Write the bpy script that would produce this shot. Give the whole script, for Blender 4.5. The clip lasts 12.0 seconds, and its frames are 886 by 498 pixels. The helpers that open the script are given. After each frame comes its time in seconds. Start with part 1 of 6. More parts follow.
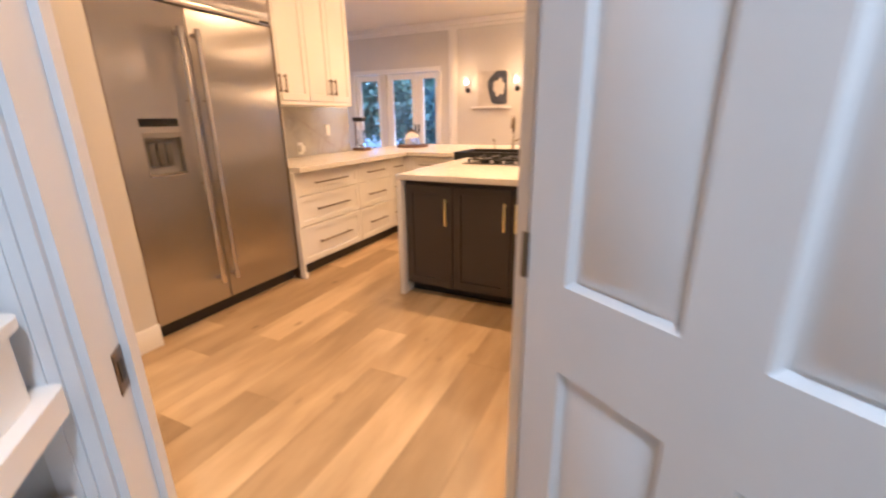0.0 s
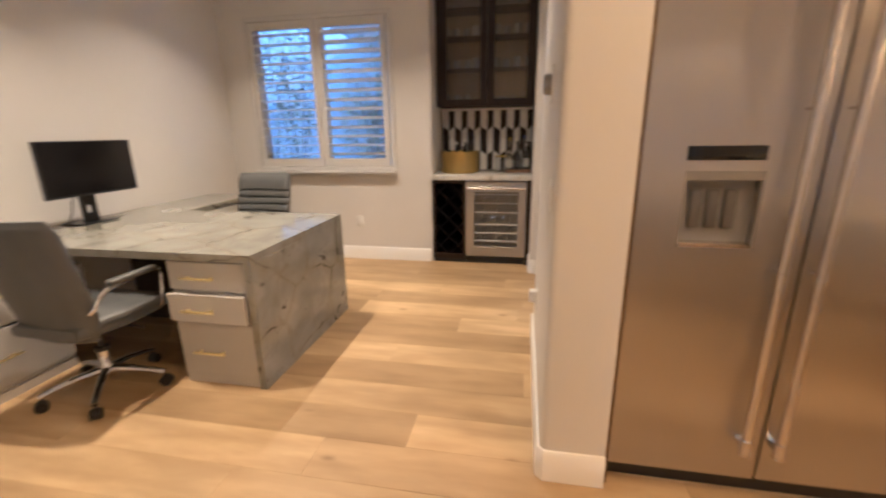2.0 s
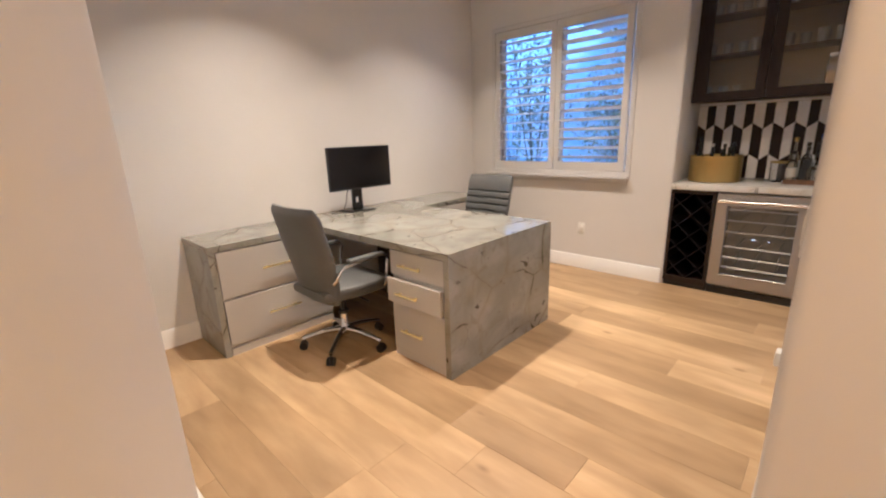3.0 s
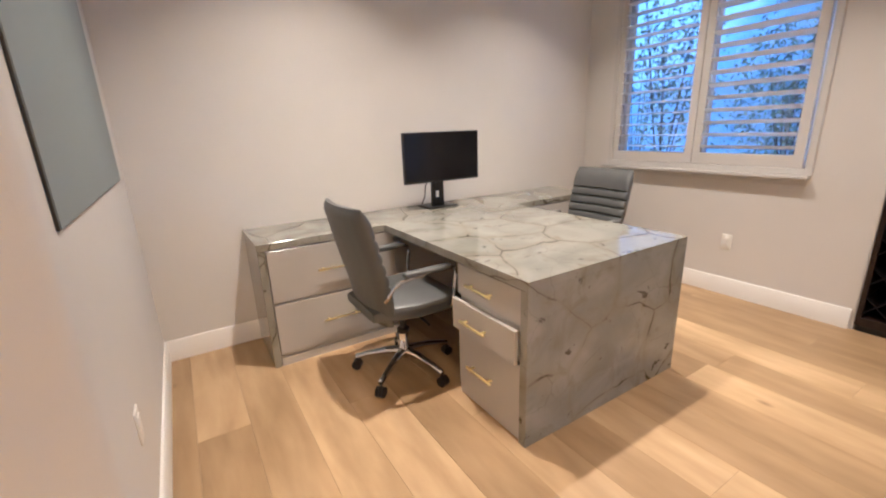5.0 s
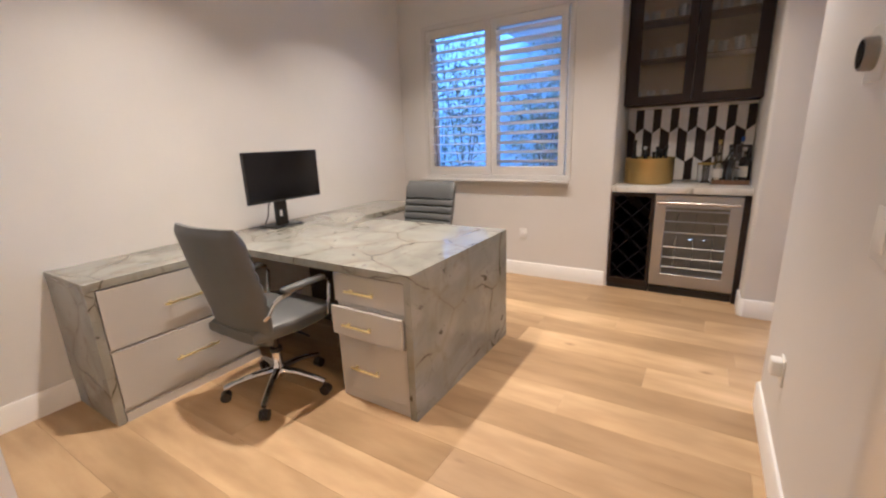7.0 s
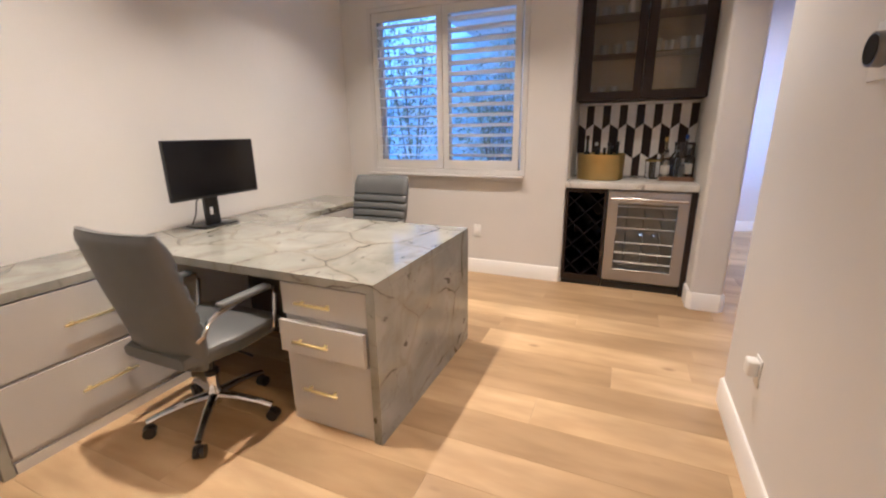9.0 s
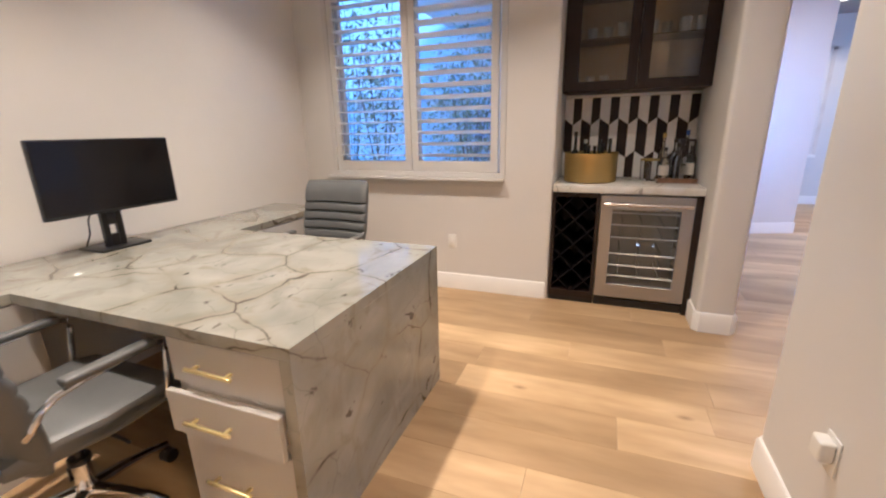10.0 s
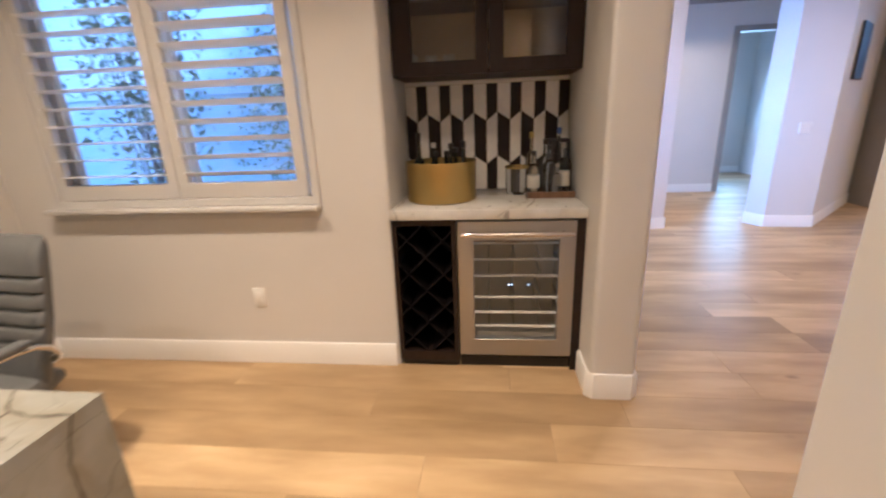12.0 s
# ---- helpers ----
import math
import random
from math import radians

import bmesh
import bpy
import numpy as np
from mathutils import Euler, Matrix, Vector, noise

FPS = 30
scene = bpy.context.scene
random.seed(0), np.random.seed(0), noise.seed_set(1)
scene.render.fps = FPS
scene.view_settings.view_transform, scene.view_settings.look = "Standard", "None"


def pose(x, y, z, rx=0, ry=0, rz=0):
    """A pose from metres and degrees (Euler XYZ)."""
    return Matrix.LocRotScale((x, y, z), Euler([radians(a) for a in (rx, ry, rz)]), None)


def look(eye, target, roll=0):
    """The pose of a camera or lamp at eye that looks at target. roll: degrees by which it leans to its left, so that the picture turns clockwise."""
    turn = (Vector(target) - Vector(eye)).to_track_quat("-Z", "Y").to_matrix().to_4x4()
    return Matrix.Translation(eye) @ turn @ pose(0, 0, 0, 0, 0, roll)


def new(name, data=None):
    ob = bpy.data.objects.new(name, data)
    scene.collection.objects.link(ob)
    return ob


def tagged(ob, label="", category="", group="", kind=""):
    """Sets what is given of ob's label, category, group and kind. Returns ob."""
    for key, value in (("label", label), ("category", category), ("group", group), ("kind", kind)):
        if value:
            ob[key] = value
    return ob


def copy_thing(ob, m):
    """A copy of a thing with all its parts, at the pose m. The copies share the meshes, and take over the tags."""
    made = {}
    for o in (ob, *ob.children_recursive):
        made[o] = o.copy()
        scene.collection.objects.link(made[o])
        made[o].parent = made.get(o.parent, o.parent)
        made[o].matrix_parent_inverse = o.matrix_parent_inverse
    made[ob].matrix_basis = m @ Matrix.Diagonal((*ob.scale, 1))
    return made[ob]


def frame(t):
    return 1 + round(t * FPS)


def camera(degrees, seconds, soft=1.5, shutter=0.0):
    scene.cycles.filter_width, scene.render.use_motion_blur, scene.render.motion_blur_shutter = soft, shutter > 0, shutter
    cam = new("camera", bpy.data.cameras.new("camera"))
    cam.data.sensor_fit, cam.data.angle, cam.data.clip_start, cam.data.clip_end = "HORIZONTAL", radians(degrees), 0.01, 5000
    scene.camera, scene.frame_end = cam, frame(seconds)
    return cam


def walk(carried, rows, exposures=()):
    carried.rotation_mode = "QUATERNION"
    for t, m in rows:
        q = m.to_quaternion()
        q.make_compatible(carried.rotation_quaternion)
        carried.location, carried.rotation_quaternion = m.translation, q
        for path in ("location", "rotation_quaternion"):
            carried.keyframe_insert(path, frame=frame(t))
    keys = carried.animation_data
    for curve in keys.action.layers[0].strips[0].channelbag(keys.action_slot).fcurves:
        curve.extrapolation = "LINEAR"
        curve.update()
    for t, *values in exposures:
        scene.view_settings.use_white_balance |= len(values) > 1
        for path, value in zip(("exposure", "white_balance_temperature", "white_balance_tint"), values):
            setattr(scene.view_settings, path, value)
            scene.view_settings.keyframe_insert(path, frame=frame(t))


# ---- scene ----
cam = camera(93.1, 12.0, soft=2.1, shutter=0.3)
PATH = [
    (0, (0.359, 0.316, 1.277), (-0.456, 2.043, 0.682), -0.7),
    (0.3, (0.169, 0.509, 1.313), (-0.913, 2.082, 0.717), -1.7),
    (0.5, (0.055, 0.636, 1.327), (-1.199, 2.072, 0.723), -2.5),
    (1, (-0.218, 0.916, 1.362), (-1.867, 1.901, 0.802), -4.0),
    (1.5, (-0.513, 1.127, 1.349), (-2.399, 1.524, 0.813), -2.7),
    (2, (-0.707, 1.276, 1.348), (-2.598, 0.913, 0.806), -0.8),
    (2.5, (-0.788, 1.427, 1.363), (-2.4, 0.373, 0.825), -1.0),
    (3, (-0.909, 1.421, 1.376), (-2.308, 0.089, 0.857), -2.0),
    (3.5, (-1.066, 1.303, 1.334), (-2.299, -0.178, 0.8), -2.6),
    (3.7, (-1.168, 1.275, 1.335), (-2.264, -0.307, 0.791), -2.77),
    (5.3, (-1.431, 0.969, 1.34), (-2.439, -0.668, 0.787), -2.1),
    (5.5, (-1.426, 0.923, 1.327), (-2.573, -0.62, 0.777), -2.1),
    (6, (-1.379, 0.93, 1.336), (-2.766, -0.401, 0.784), -2.0),
    (6.5, (-1.184, 1.031, 1.32), (-2.7, -0.159, 0.786), -2.1),
    (7, (-1.044, 1.041, 1.351), (-2.685, 0.013, 0.85), -2.1),
    (7.2, (-1.03, 0.999, 1.36), (-2.711, 0.033, 0.867), -1.8),
    (8.8, (-1.082, 0.831, 1.351), (-2.849, 0.059, 0.820), -0.69),
    (9, (-1.165, 0.832, 1.348), (-2.931, 0.063, 0.808), -0.80),
    (9.3, (-1.330, 0.823, 1.348), (-3.098, 0.052, 0.816), -1.05),
    (9.5, (-1.421, 0.821, 1.35), (-3.2, 0.072, 0.829), -1.1),
    (10, (-1.685, 0.713, 1.328), (-3.482, 0.025, 0.782), -1.1),
    (10.5, (-1.951, 0.662, 1.352), (-3.778, 0.049, 0.815), -0.9),
    (11, (-2.142, 0.735, 1.358), (-3.977, 0.146, 0.824), -1.2),
    (11.5, (-2.409, 0.815, 1.342), (-4.258, 0.29, 0.79), -1.6),
    (12.0, (-2.817, 0.876, 1.356), (-4.717, 0.658, 0.770), -2.32),
]
EXPOSURES = [(0.0, 2.62, 4950, 14), (0.5, 2.28, 5650, 15), (1.0, 2.50, 5750, 11), (1.5, 2.58, 4980, 10), (2.0, 2.48, 4700, 10), (3.0, 2.60, 4480, 10), (6.0, 2.55, 4330, 10), (9.0, 2.62, 4380, 10), (11.0, 2.58, 4500, 10), (12.0, 2.56, 4760, 10)]
walk(cam, [(t, look(eye, target, roll)) for t, eye, target, roll in PATH], EXPOSURES)

# ---- world, sun and lamps ----
world = bpy.data.worlds.new("sky")
scene.world = world
world.use_nodes = True
wn = world.node_tree.nodes
sky = wn.new("ShaderNodeTexSky")
sky.sky_type = "NISHITA"
sky.sun_disc = False
sky.sun_elevation = radians(30)
sky.sun_rotation = radians(200)
sky.ozone_density = 7.0
world.node_tree.links.new(sky.outputs["Color"], wn["Background"].inputs["Color"])
wn["Background"].inputs["Strength"].default_value = 0.20
sun = new("sun", bpy.data.lights.new("sun", "SUN"))
sun.data.energy, sun.data.angle, sun.data.color = 0.5, radians(12), (1.0, 0.95, 0.88)
sun.matrix_basis = look((18, 20, 15), (0, 0, 0))

WARM = (1.0, 0.53, 0.19)
SOFT = (1.0, 0.66, 0.35)
COOL = (0.88, 0.90, 0.82)
CEIL = 3.08


def lamp(name, place, watts, colour, size=0.11, spread=150):
    data = bpy.data.lights.new(name, "AREA")
    data.shape, data.size, data.energy, data.color, data.spread = "DISK", size, watts, colour, radians(spread)
    ob = new(name, data)
    ob.matrix_basis = pose(*place)
    return ob


# third office downlight is added, unseen, to brighten the window wall and niche
OFFICE_LIGHTS = [(-2.28, -0.79), (-3.84, -0.78), (-3.75, 0.74)]
KITCHEN_LIGHTS = [(-1.3, 1.9), (0.1, 1.9), (-0.93, 3.46), (-0.25, 3.46), (-1.5, 5.4), (0.5, 5.4), (-3.6, 6.6), (-0.8, 7.6)]
HALL_LIGHTS = [(-6.6, 2.9), (-9.4, 3.6), (-9.3, 1.6), (-6.4, 5.6)]
for x, y in OFFICE_LIGHTS:
    lamp("office_downlight_glow", (x, y, CEIL - 0.03), 4.3 if y > 0 else 6.4 if x > -3 else 5.0, SOFT, 0.075, 104)
for x, y in KITCHEN_LIGHTS:
    lamp("kitchen_downlight_glow", (x, y, CEIL - 0.03), 4.9 if 3 < y < 4 else 2.9 if y < 3 else 6.6, WARM, 0.09, 160)
for x, y in HALL_LIGHTS:
    lamp("hall_downlight_glow", (x, y, CEIL - 0.03), 5.2, SOFT)
lamp("pantry_light_glow", (0.82, -0.03, 2.62), 5.2, COOL, 0.14, 180)
# added lamps stand in for hall and back-room daylight, no source seen there
hall_day = lamp("hall_window_glow", (-6.5, 0.45, 1.5), 6.0, (0.33, 0.54, 1.0), 1.2, 70)
back_day = lamp("back_window_glow", (-12.7, 6.1, 1.5), 5, (0.55, 0.80, 1.0), 1.2, 120)
back_day.matrix_basis = look((-12.7, 6.1, 1.5), (-10.6, 4.9, 1.2))
hall_day.matrix_basis = look((-6.5, 0.45, 1.5), (-8.15, 3.5, 1.3))

# light of the chandelier's bulbs
glow = new("chandelier_glow", bpy.data.lights.new("chandelier_glow", "POINT"))
glow.data.energy, glow.data.color, glow.data.shadow_soft_size = 13.0, WARM, 0.12
glow.matrix_basis = pose(-0.45, 6.9, 2.15)

# ---- materials ----


def mat(name, colour, rough=0.5, metal=0.0, vary=0.06, scale=6.0, bump=0.0, bump_scale=120.0, coat=0.0, stretch=(1, 1, 1), rough_vary=0.08):
    m = bpy.data.materials.new(name)
    m.use_nodes = True
    n, l = m.node_tree.nodes, m.node_tree.links
    b = n["Principled BSDF"]
    co = n.new("ShaderNodeTexCoord")
    mp = n.new("ShaderNodeMapping")
    mp.inputs["Scale"].default_value = stretch
    l.new(co.outputs["Object"], mp.inputs["Vector"])
    nz = n.new("ShaderNodeTexNoise")
    nz.inputs["Scale"].default_value, nz.inputs["Detail"].default_value = scale, 6
    l.new(mp.outputs["Vector"], nz.inputs["Vector"])
    ramp = n.new("ShaderNodeValToRGB")
    lo = [max(0, c * (1 - vary)) for c in colour]
    hi = [min(1, c * (1 + vary)) for c in colour]
    ramp.color_ramp.elements[0].position, ramp.color_ramp.elements[1].position = 0.3, 0.7
    ramp.color_ramp.elements[0].color, ramp.color_ramp.elements[1].color = (*lo, 1), (*hi, 1)
    l.new(nz.outputs["Fac"], ramp.inputs["Fac"])
    l.new(ramp.outputs["Color"], b.inputs["Base Color"])
    mr = n.new("ShaderNodeMapRange")
    mr.inputs["To Min"].default_value, mr.inputs["To Max"].default_value = max(0.02, rough - rough_vary), min(1, rough + rough_vary)
    l.new(nz.outputs["Fac"], mr.inputs["Value"])
    l.new(mr.outputs["Result"], b.inputs["Roughness"])
    b.inputs["Metallic"].default_value = metal
    b.inputs["Coat Weight"].default_value = coat
    b.inputs["Coat Roughness"].default_value = 0.08
    if bump:
        fine = n.new("ShaderNodeTexNoise")
        fine.inputs["Scale"].default_value, fine.inputs["Detail"].default_value = bump_scale, 3
        l.new(mp.outputs["Vector"], fine.inputs["Vector"])
        bp = n.new("ShaderNodeBump")
        bp.inputs["Strength"].default_value, bp.inputs["Distance"].default_value = bump, 0.004
        l.new(fine.outputs["Fac"], bp.inputs["Height"])
        l.new(bp.outputs["Normal"], b.inputs["Normal"])
    return m


def emitter(name, colour, strength):
    m = bpy.data.materials.new(name)
    m.use_nodes = True
    b = m.node_tree.nodes["Principled BSDF"]
    b.inputs["Base Color"].default_value = (*colour, 1)
    b.inputs["Emission Color"].default_value = (*colour, 1)
    b.inputs["Emission Strength"].default_value = strength
    return m


def glass_mat(name, colour=(1, 1, 1), rough=0.0, ior=1.45):
    m = bpy.data.materials.new(name)
    m.use_nodes = True
    b = m.node_tree.nodes["Principled BSDF"]
    b.inputs["Base Color"].default_value = (*colour, 1)
    b.inputs["Roughness"].default_value = rough
    b.inputs["Transmission Weight"].default_value = 1.0
    b.inputs["IOR"].default_value = ior
    return m


def oak_mat(name, island=False):
    m = bpy.data.materials.new(name)
    m.use_nodes = True
    n, l = m.node_tree.nodes, m.node_tree.links
    b = n["Principled BSDF"]
    co = n.new("ShaderNodeTexCoord")
    info = n.new("ShaderNodeNewGeometry" if island else "ShaderNodeObjectInfo")
    chance = info.outputs["Random Per Island" if island else "Random"]
    off = n.new("ShaderNodeVectorMath")
    off.operation = "MULTIPLY_ADD"
    off.inputs[1].default_value = (1, 1, 1)
    l.new(co.outputs["Object"], off.inputs[0])
    comb = n.new("ShaderNodeCombineXYZ")
    mul = n.new("ShaderNodeMath")
    mul.operation = "MULTIPLY"
    mul.inputs[1].default_value = 37.0
    l.new(chance, mul.inputs[0])
    for s in ("X", "Y", "Z"):
        l.new(mul.outputs[0], comb.inputs[s])
    l.new(comb.outputs[0], off.inputs[2])
    mp = n.new("ShaderNodeMapping")
    mp.inputs["Scale"].default_value = (8, 1.3, 8)
    l.new(off.outputs[0], mp.inputs["Vector"])
    grain = n.new("ShaderNodeTexNoise")
    grain.inputs["Scale"].default_value, grain.inputs["Detail"].default_value, grain.inputs["Distortion"].default_value = 1.4, 8, 0.5
    l.new(mp.outputs[0], grain.inputs["Vector"])
    mp2 = n.new("ShaderNodeMapping")
    mp2.inputs["Scale"].default_value = (5, 1.2, 4)
    l.new(off.outputs[0], mp2.inputs["Vector"])
    cloud = n.new("ShaderNodeTexNoise")
    cloud.inputs["Scale"].default_value, cloud.inputs["Detail"].default_value = 1.3, 4
    l.new(mp2.outputs[0], cloud.inputs["Vector"])
    ramp = n.new("ShaderNodeValToRGB")
    e = ramp.color_ramp.elements
    e[0].position, e[0].color = 0.2, (0.425, 0.295, 0.148, 1)
    e[1].position, e[1].color = 0.82, (0.575, 0.43, 0.245, 1)
    l.new(grain.outputs["Fac"], ramp.inputs["Fac"])
    # board to board
    tone = n.new("ShaderNodeValToRGB")
    t = tone.color_ramp.elements
    t[0].position, t[0].color = 0.0, (0.70, 0.655, 0.59, 1)
    t[1].position, t[1].color = 1.0, (1.13, 1.12, 1.10, 1)
    l.new(chance, tone.inputs["Fac"])
    mix = n.new("ShaderNodeMix")
    mix.data_type, mix.blend_type = "RGBA", "MULTIPLY"
    mix.inputs["Factor"].default_value = 1.0
    l.new(ramp.outputs["Color"], mix.inputs["A"])
    l.new(tone.outputs["Color"], mix.inputs["B"])
    # broad streaks
    tone2 = n.new("ShaderNodeValToRGB")
    t = tone2.color_ramp.elements
    t[0].position, t[0].color = 0.35, (0.77, 0.745, 0.70, 1)
    t[1].position, t[1].color = 0.65, (1.08, 1.08, 1.08, 1)
    l.new(cloud.outputs["Fac"], tone2.inputs["Fac"])
    mix2 = n.new("ShaderNodeMix")
    mix2.data_type, mix2.blend_type = "RGBA", "MULTIPLY"
    mix2.inputs["Factor"].default_value = 1.0
    l.new(mix.outputs["Result"], mix2.inputs["A"])
    l.new(tone2.outputs["Color"], mix2.inputs["B"])
    # knots
    mp3 = n.new("ShaderNodeMapping")
    mp3.inputs["Scale"].default_value = (4.6, 2.1, 1)
    l.new(off.outputs[0], mp3.inputs["Vector"])
    vor = n.new("ShaderNodeTexVoronoi")
    vor.inputs["Scale"].default_value = 1.0
    l.new(mp3.outputs[0], vor.inputs["Vector"])
    kr = n.new("ShaderNodeValToRGB")
    k = kr.color_ramp.elements
    k[0].position, k[0].color = 0.012, (0.32, 0.26, 0.2, 1)
    k[1].position, k[1].color = 0.10, (1, 1, 1, 1)
    l.new(vor.outputs["Distance"], kr.inputs["Fac"])
    mix3 = n.new("ShaderNodeMix")
    mix3.data_type, mix3.blend_type = "RGBA", "MULTIPLY"
    mix3.inputs["Factor"].default_value = 0.7
    l.new(mix2.outputs["Result"], mix3.inputs["A"])
    l.new(kr.outputs["Color"], mix3.inputs["B"])
    l.new(mix3.outputs["Result"], b.inputs["Base Color"])
    mr = n.new("ShaderNodeMapRange")
    mr.inputs["To Min"].default_value, mr.inputs["To Max"].default_value = 0.36, 0.52
    l.new(grain.outputs["Fac"], mr.inputs["Value"])
    l.new(mr.outputs["Result"], b.inputs["Roughness"])
    bp = n.new("ShaderNodeBump")
    bp.inputs["Strength"].default_value, bp.inputs["Distance"].default_value = 0.25, 0.0015
    l.new(grain.outputs["Fac"], bp.inputs["Height"])
    l.new(bp.outputs["Normal"], b.inputs["Normal"])
    return m


def stone_mat(name, base, cloud_col, vein_col, scale=2.4, vein=0.022, rough=0.12, seed=0.0, amount=1.0):
    """Polished stone: cloudy ground, a net of warped veins and finer threads."""
    m = bpy.data.materials.new(name)
    m.use_nodes = True
    n, l = m.node_tree.nodes, m.node_tree.links
    b = n["Principled BSDF"]
    co = n.new("ShaderNodeTexCoord")
    mp = n.new("ShaderNodeMapping")
    mp.inputs["Location"].default_value = (seed, seed * 0.7, seed * 0.3)
    l.new(co.outputs["Object"], mp.inputs["Vector"])
    warp = n.new("ShaderNodeTexNoise")
    warp.inputs["Scale"].default_value, warp.inputs["Detail"].default_value = 3.0, 5
    l.new(mp.outputs[0], warp.inputs["Vector"])
    add = n.new("ShaderNodeVectorMath")
    add.operation = "MULTIPLY_ADD"
    add.inputs[1].default_value = (0.17, 0.17, 0.17)
    l.new(warp.outputs["Color"], add.inputs[0])
    l.new(mp.outputs[0], add.inputs[2])
    cloud = n.new("ShaderNodeTexNoise")
    cloud.inputs["Scale"].default_value, cloud.inputs["Detail"].default_value, cloud.inputs["Distortion"].default_value = 2.6, 7, 0.8
    l.new(add.outputs[0], cloud.inputs["Vector"])
    ground = n.new("ShaderNodeValToRGB")
    g = ground.color_ramp.elements
    g[0].position, g[0].color = 0.32, (*cloud_col, 1)
    g[1].position, g[1].color = 0.62, (*base, 1)
    l.new(cloud.outputs["Fac"], ground.inputs["Fac"])
    last = ground.outputs["Color"]
    mask = n.new("ShaderNodeTexNoise")
    mask.inputs["Scale"].default_value, mask.inputs["Detail"].default_value = 4.5, 4
    l.new(mp.outputs[0], mask.inputs["Vector"])
    fray = n.new("ShaderNodeTexNoise")
    fray.inputs["Scale"].default_value, fray.inputs["Detail"].default_value = 7.0, 6
    l.new(mp.outputs[0], fray.inputs["Vector"])
    for sc, width, strength in ((scale, vein, 0.95 * amount), (scale * 2.3, vein * 0.8, 0.35 * amount)):
        v = n.new("ShaderNodeTexVoronoi")
        v.feature = "DISTANCE_TO_EDGE"
        v.inputs["Scale"].default_value = sc
        l.new(add.outputs[0], v.inputs["Vector"])
        r = n.new("ShaderNodeMapRange")
        r.inputs["From Min"].default_value, r.inputs["From Max"].default_value = width * 0.12, width * 1.6
        r.inputs["To Min"].default_value, r.inputs["To Max"].default_value = 1, 0
        # threads swell and thin out along their way
        swell = n.new("ShaderNodeMapRange")
        swell.inputs["From Min"].default_value, swell.inputs["From Max"].default_value = 0.35, 0.65
        swell.inputs["To Min"].default_value, swell.inputs["To Max"].default_value = 2.6, 0.55
        l.new(fray.outputs["Fac"], swell.inputs["Value"])
        thin = n.new("ShaderNodeMath")
        thin.operation = "MULTIPLY"
        l.new(v.outputs["Distance"], thin.inputs[0])
        l.new(swell.outputs["Result"], thin.inputs[1])
        l.new(thin.outputs[0], r.inputs["Value"])
        if sc == scale:
            halo = n.new("ShaderNodeMapRange")
            halo.inputs["From Min"].default_value, halo.inputs["From Max"].default_value = 0.0, width * 13
            halo.inputs["To Min"].default_value, halo.inputs["To Max"].default_value = 0.42 * amount, 0.0
            l.new(thin.outputs[0], halo.inputs["Value"])
            tan_mix = n.new("ShaderNodeMix")
            tan_mix.data_type = "RGBA"
            l.new(halo.outputs["Result"], tan_mix.inputs["Factor"])
            l.new(last, tan_mix.inputs["A"])
            tan_mix.inputs["B"].default_value = (base[0] * 0.72, base[1] * 0.64, base[2] * 0.48, 1)
            last = tan_mix.outputs["Result"]
        k = n.new("ShaderNodeMapRange")
        k.inputs["From Min"].default_value, k.inputs["From Max"].default_value = 0.42, 0.54
        k.inputs["To Min"].default_value, k.inputs["To Max"].default_value = 0.05, strength
        l.new(mask.outputs["Fac"], k.inputs["Value"])
        mu = n.new("ShaderNodeMath")
        mu.operation = "MULTIPLY"
        l.new(r.outputs["Result"], mu.inputs[0])
        l.new(k.outputs["Result"], mu.inputs[1])
        mix = n.new("ShaderNodeMix")
        mix.data_type = "RGBA"
        l.new(mu.outputs[0], mix.inputs["Factor"])
        l.new(last, mix.inputs["A"])
        mix.inputs["B"].default_value = (*vein_col, 1)
        last = mix.outputs["Result"]
    blot = n.new("ShaderNodeTexNoise")
    blot.inputs["Scale"].default_value, blot.inputs["Detail"].default_value, blot.inputs["Distortion"].default_value = 12.0, 6, 0.8
    l.new(add.outputs[0], blot.inputs["Vector"])
    spot = n.new("ShaderNodeMapRange")
    spot.inputs["From Min"].default_value, spot.inputs["From Max"].default_value = 0.69, 0.73
    spot.inputs["To Max"].default_value = 0.65 * amount
    l.new(blot.outputs["Fac"], spot.inputs["Value"])
    mixs = n.new("ShaderNodeMix")
    mixs.data_type = "RGBA"
    l.new(spot.outputs["Result"], mixs.inputs["Factor"])
    l.new(last, mixs.inputs["A"])
    mixs.inputs["B"].default_value = (vein_col[0] * 2.2, vein_col[1] * 2.0, vein_col[2] * 1.8, 1)
    # rusty smudges, and short dark flecks drawn out along one way
    smear = n.new("ShaderNodeTexNoise")
    smear.inputs["Scale"].default_value, smear.inputs["Detail"].default_value, smear.inputs["Distortion"].default_value = 5.5, 8, 1.2
    l.new(add.outputs[0], smear.inputs["Vector"])
    rust = n.new("ShaderNodeMapRange")
    rust.inputs["From Min"].default_value, rust.inputs["From Max"].default_value = 0.57, 0.72
    rust.inputs["To Max"].default_value = 0.6 * amount
    l.new(smear.outputs["Fac"], rust.inputs["Value"])
    mixr = n.new("ShaderNodeMix")
    mixr.data_type = "RGBA"
    l.new(rust.outputs["Result"], mixr.inputs["Factor"])
    l.new(mixs.outputs["Result"], mixr.inputs["A"])
    mixr.inputs["B"].default_value = (base[0] * 0.58, base[1] * 0.50, base[2] * 0.36, 1)
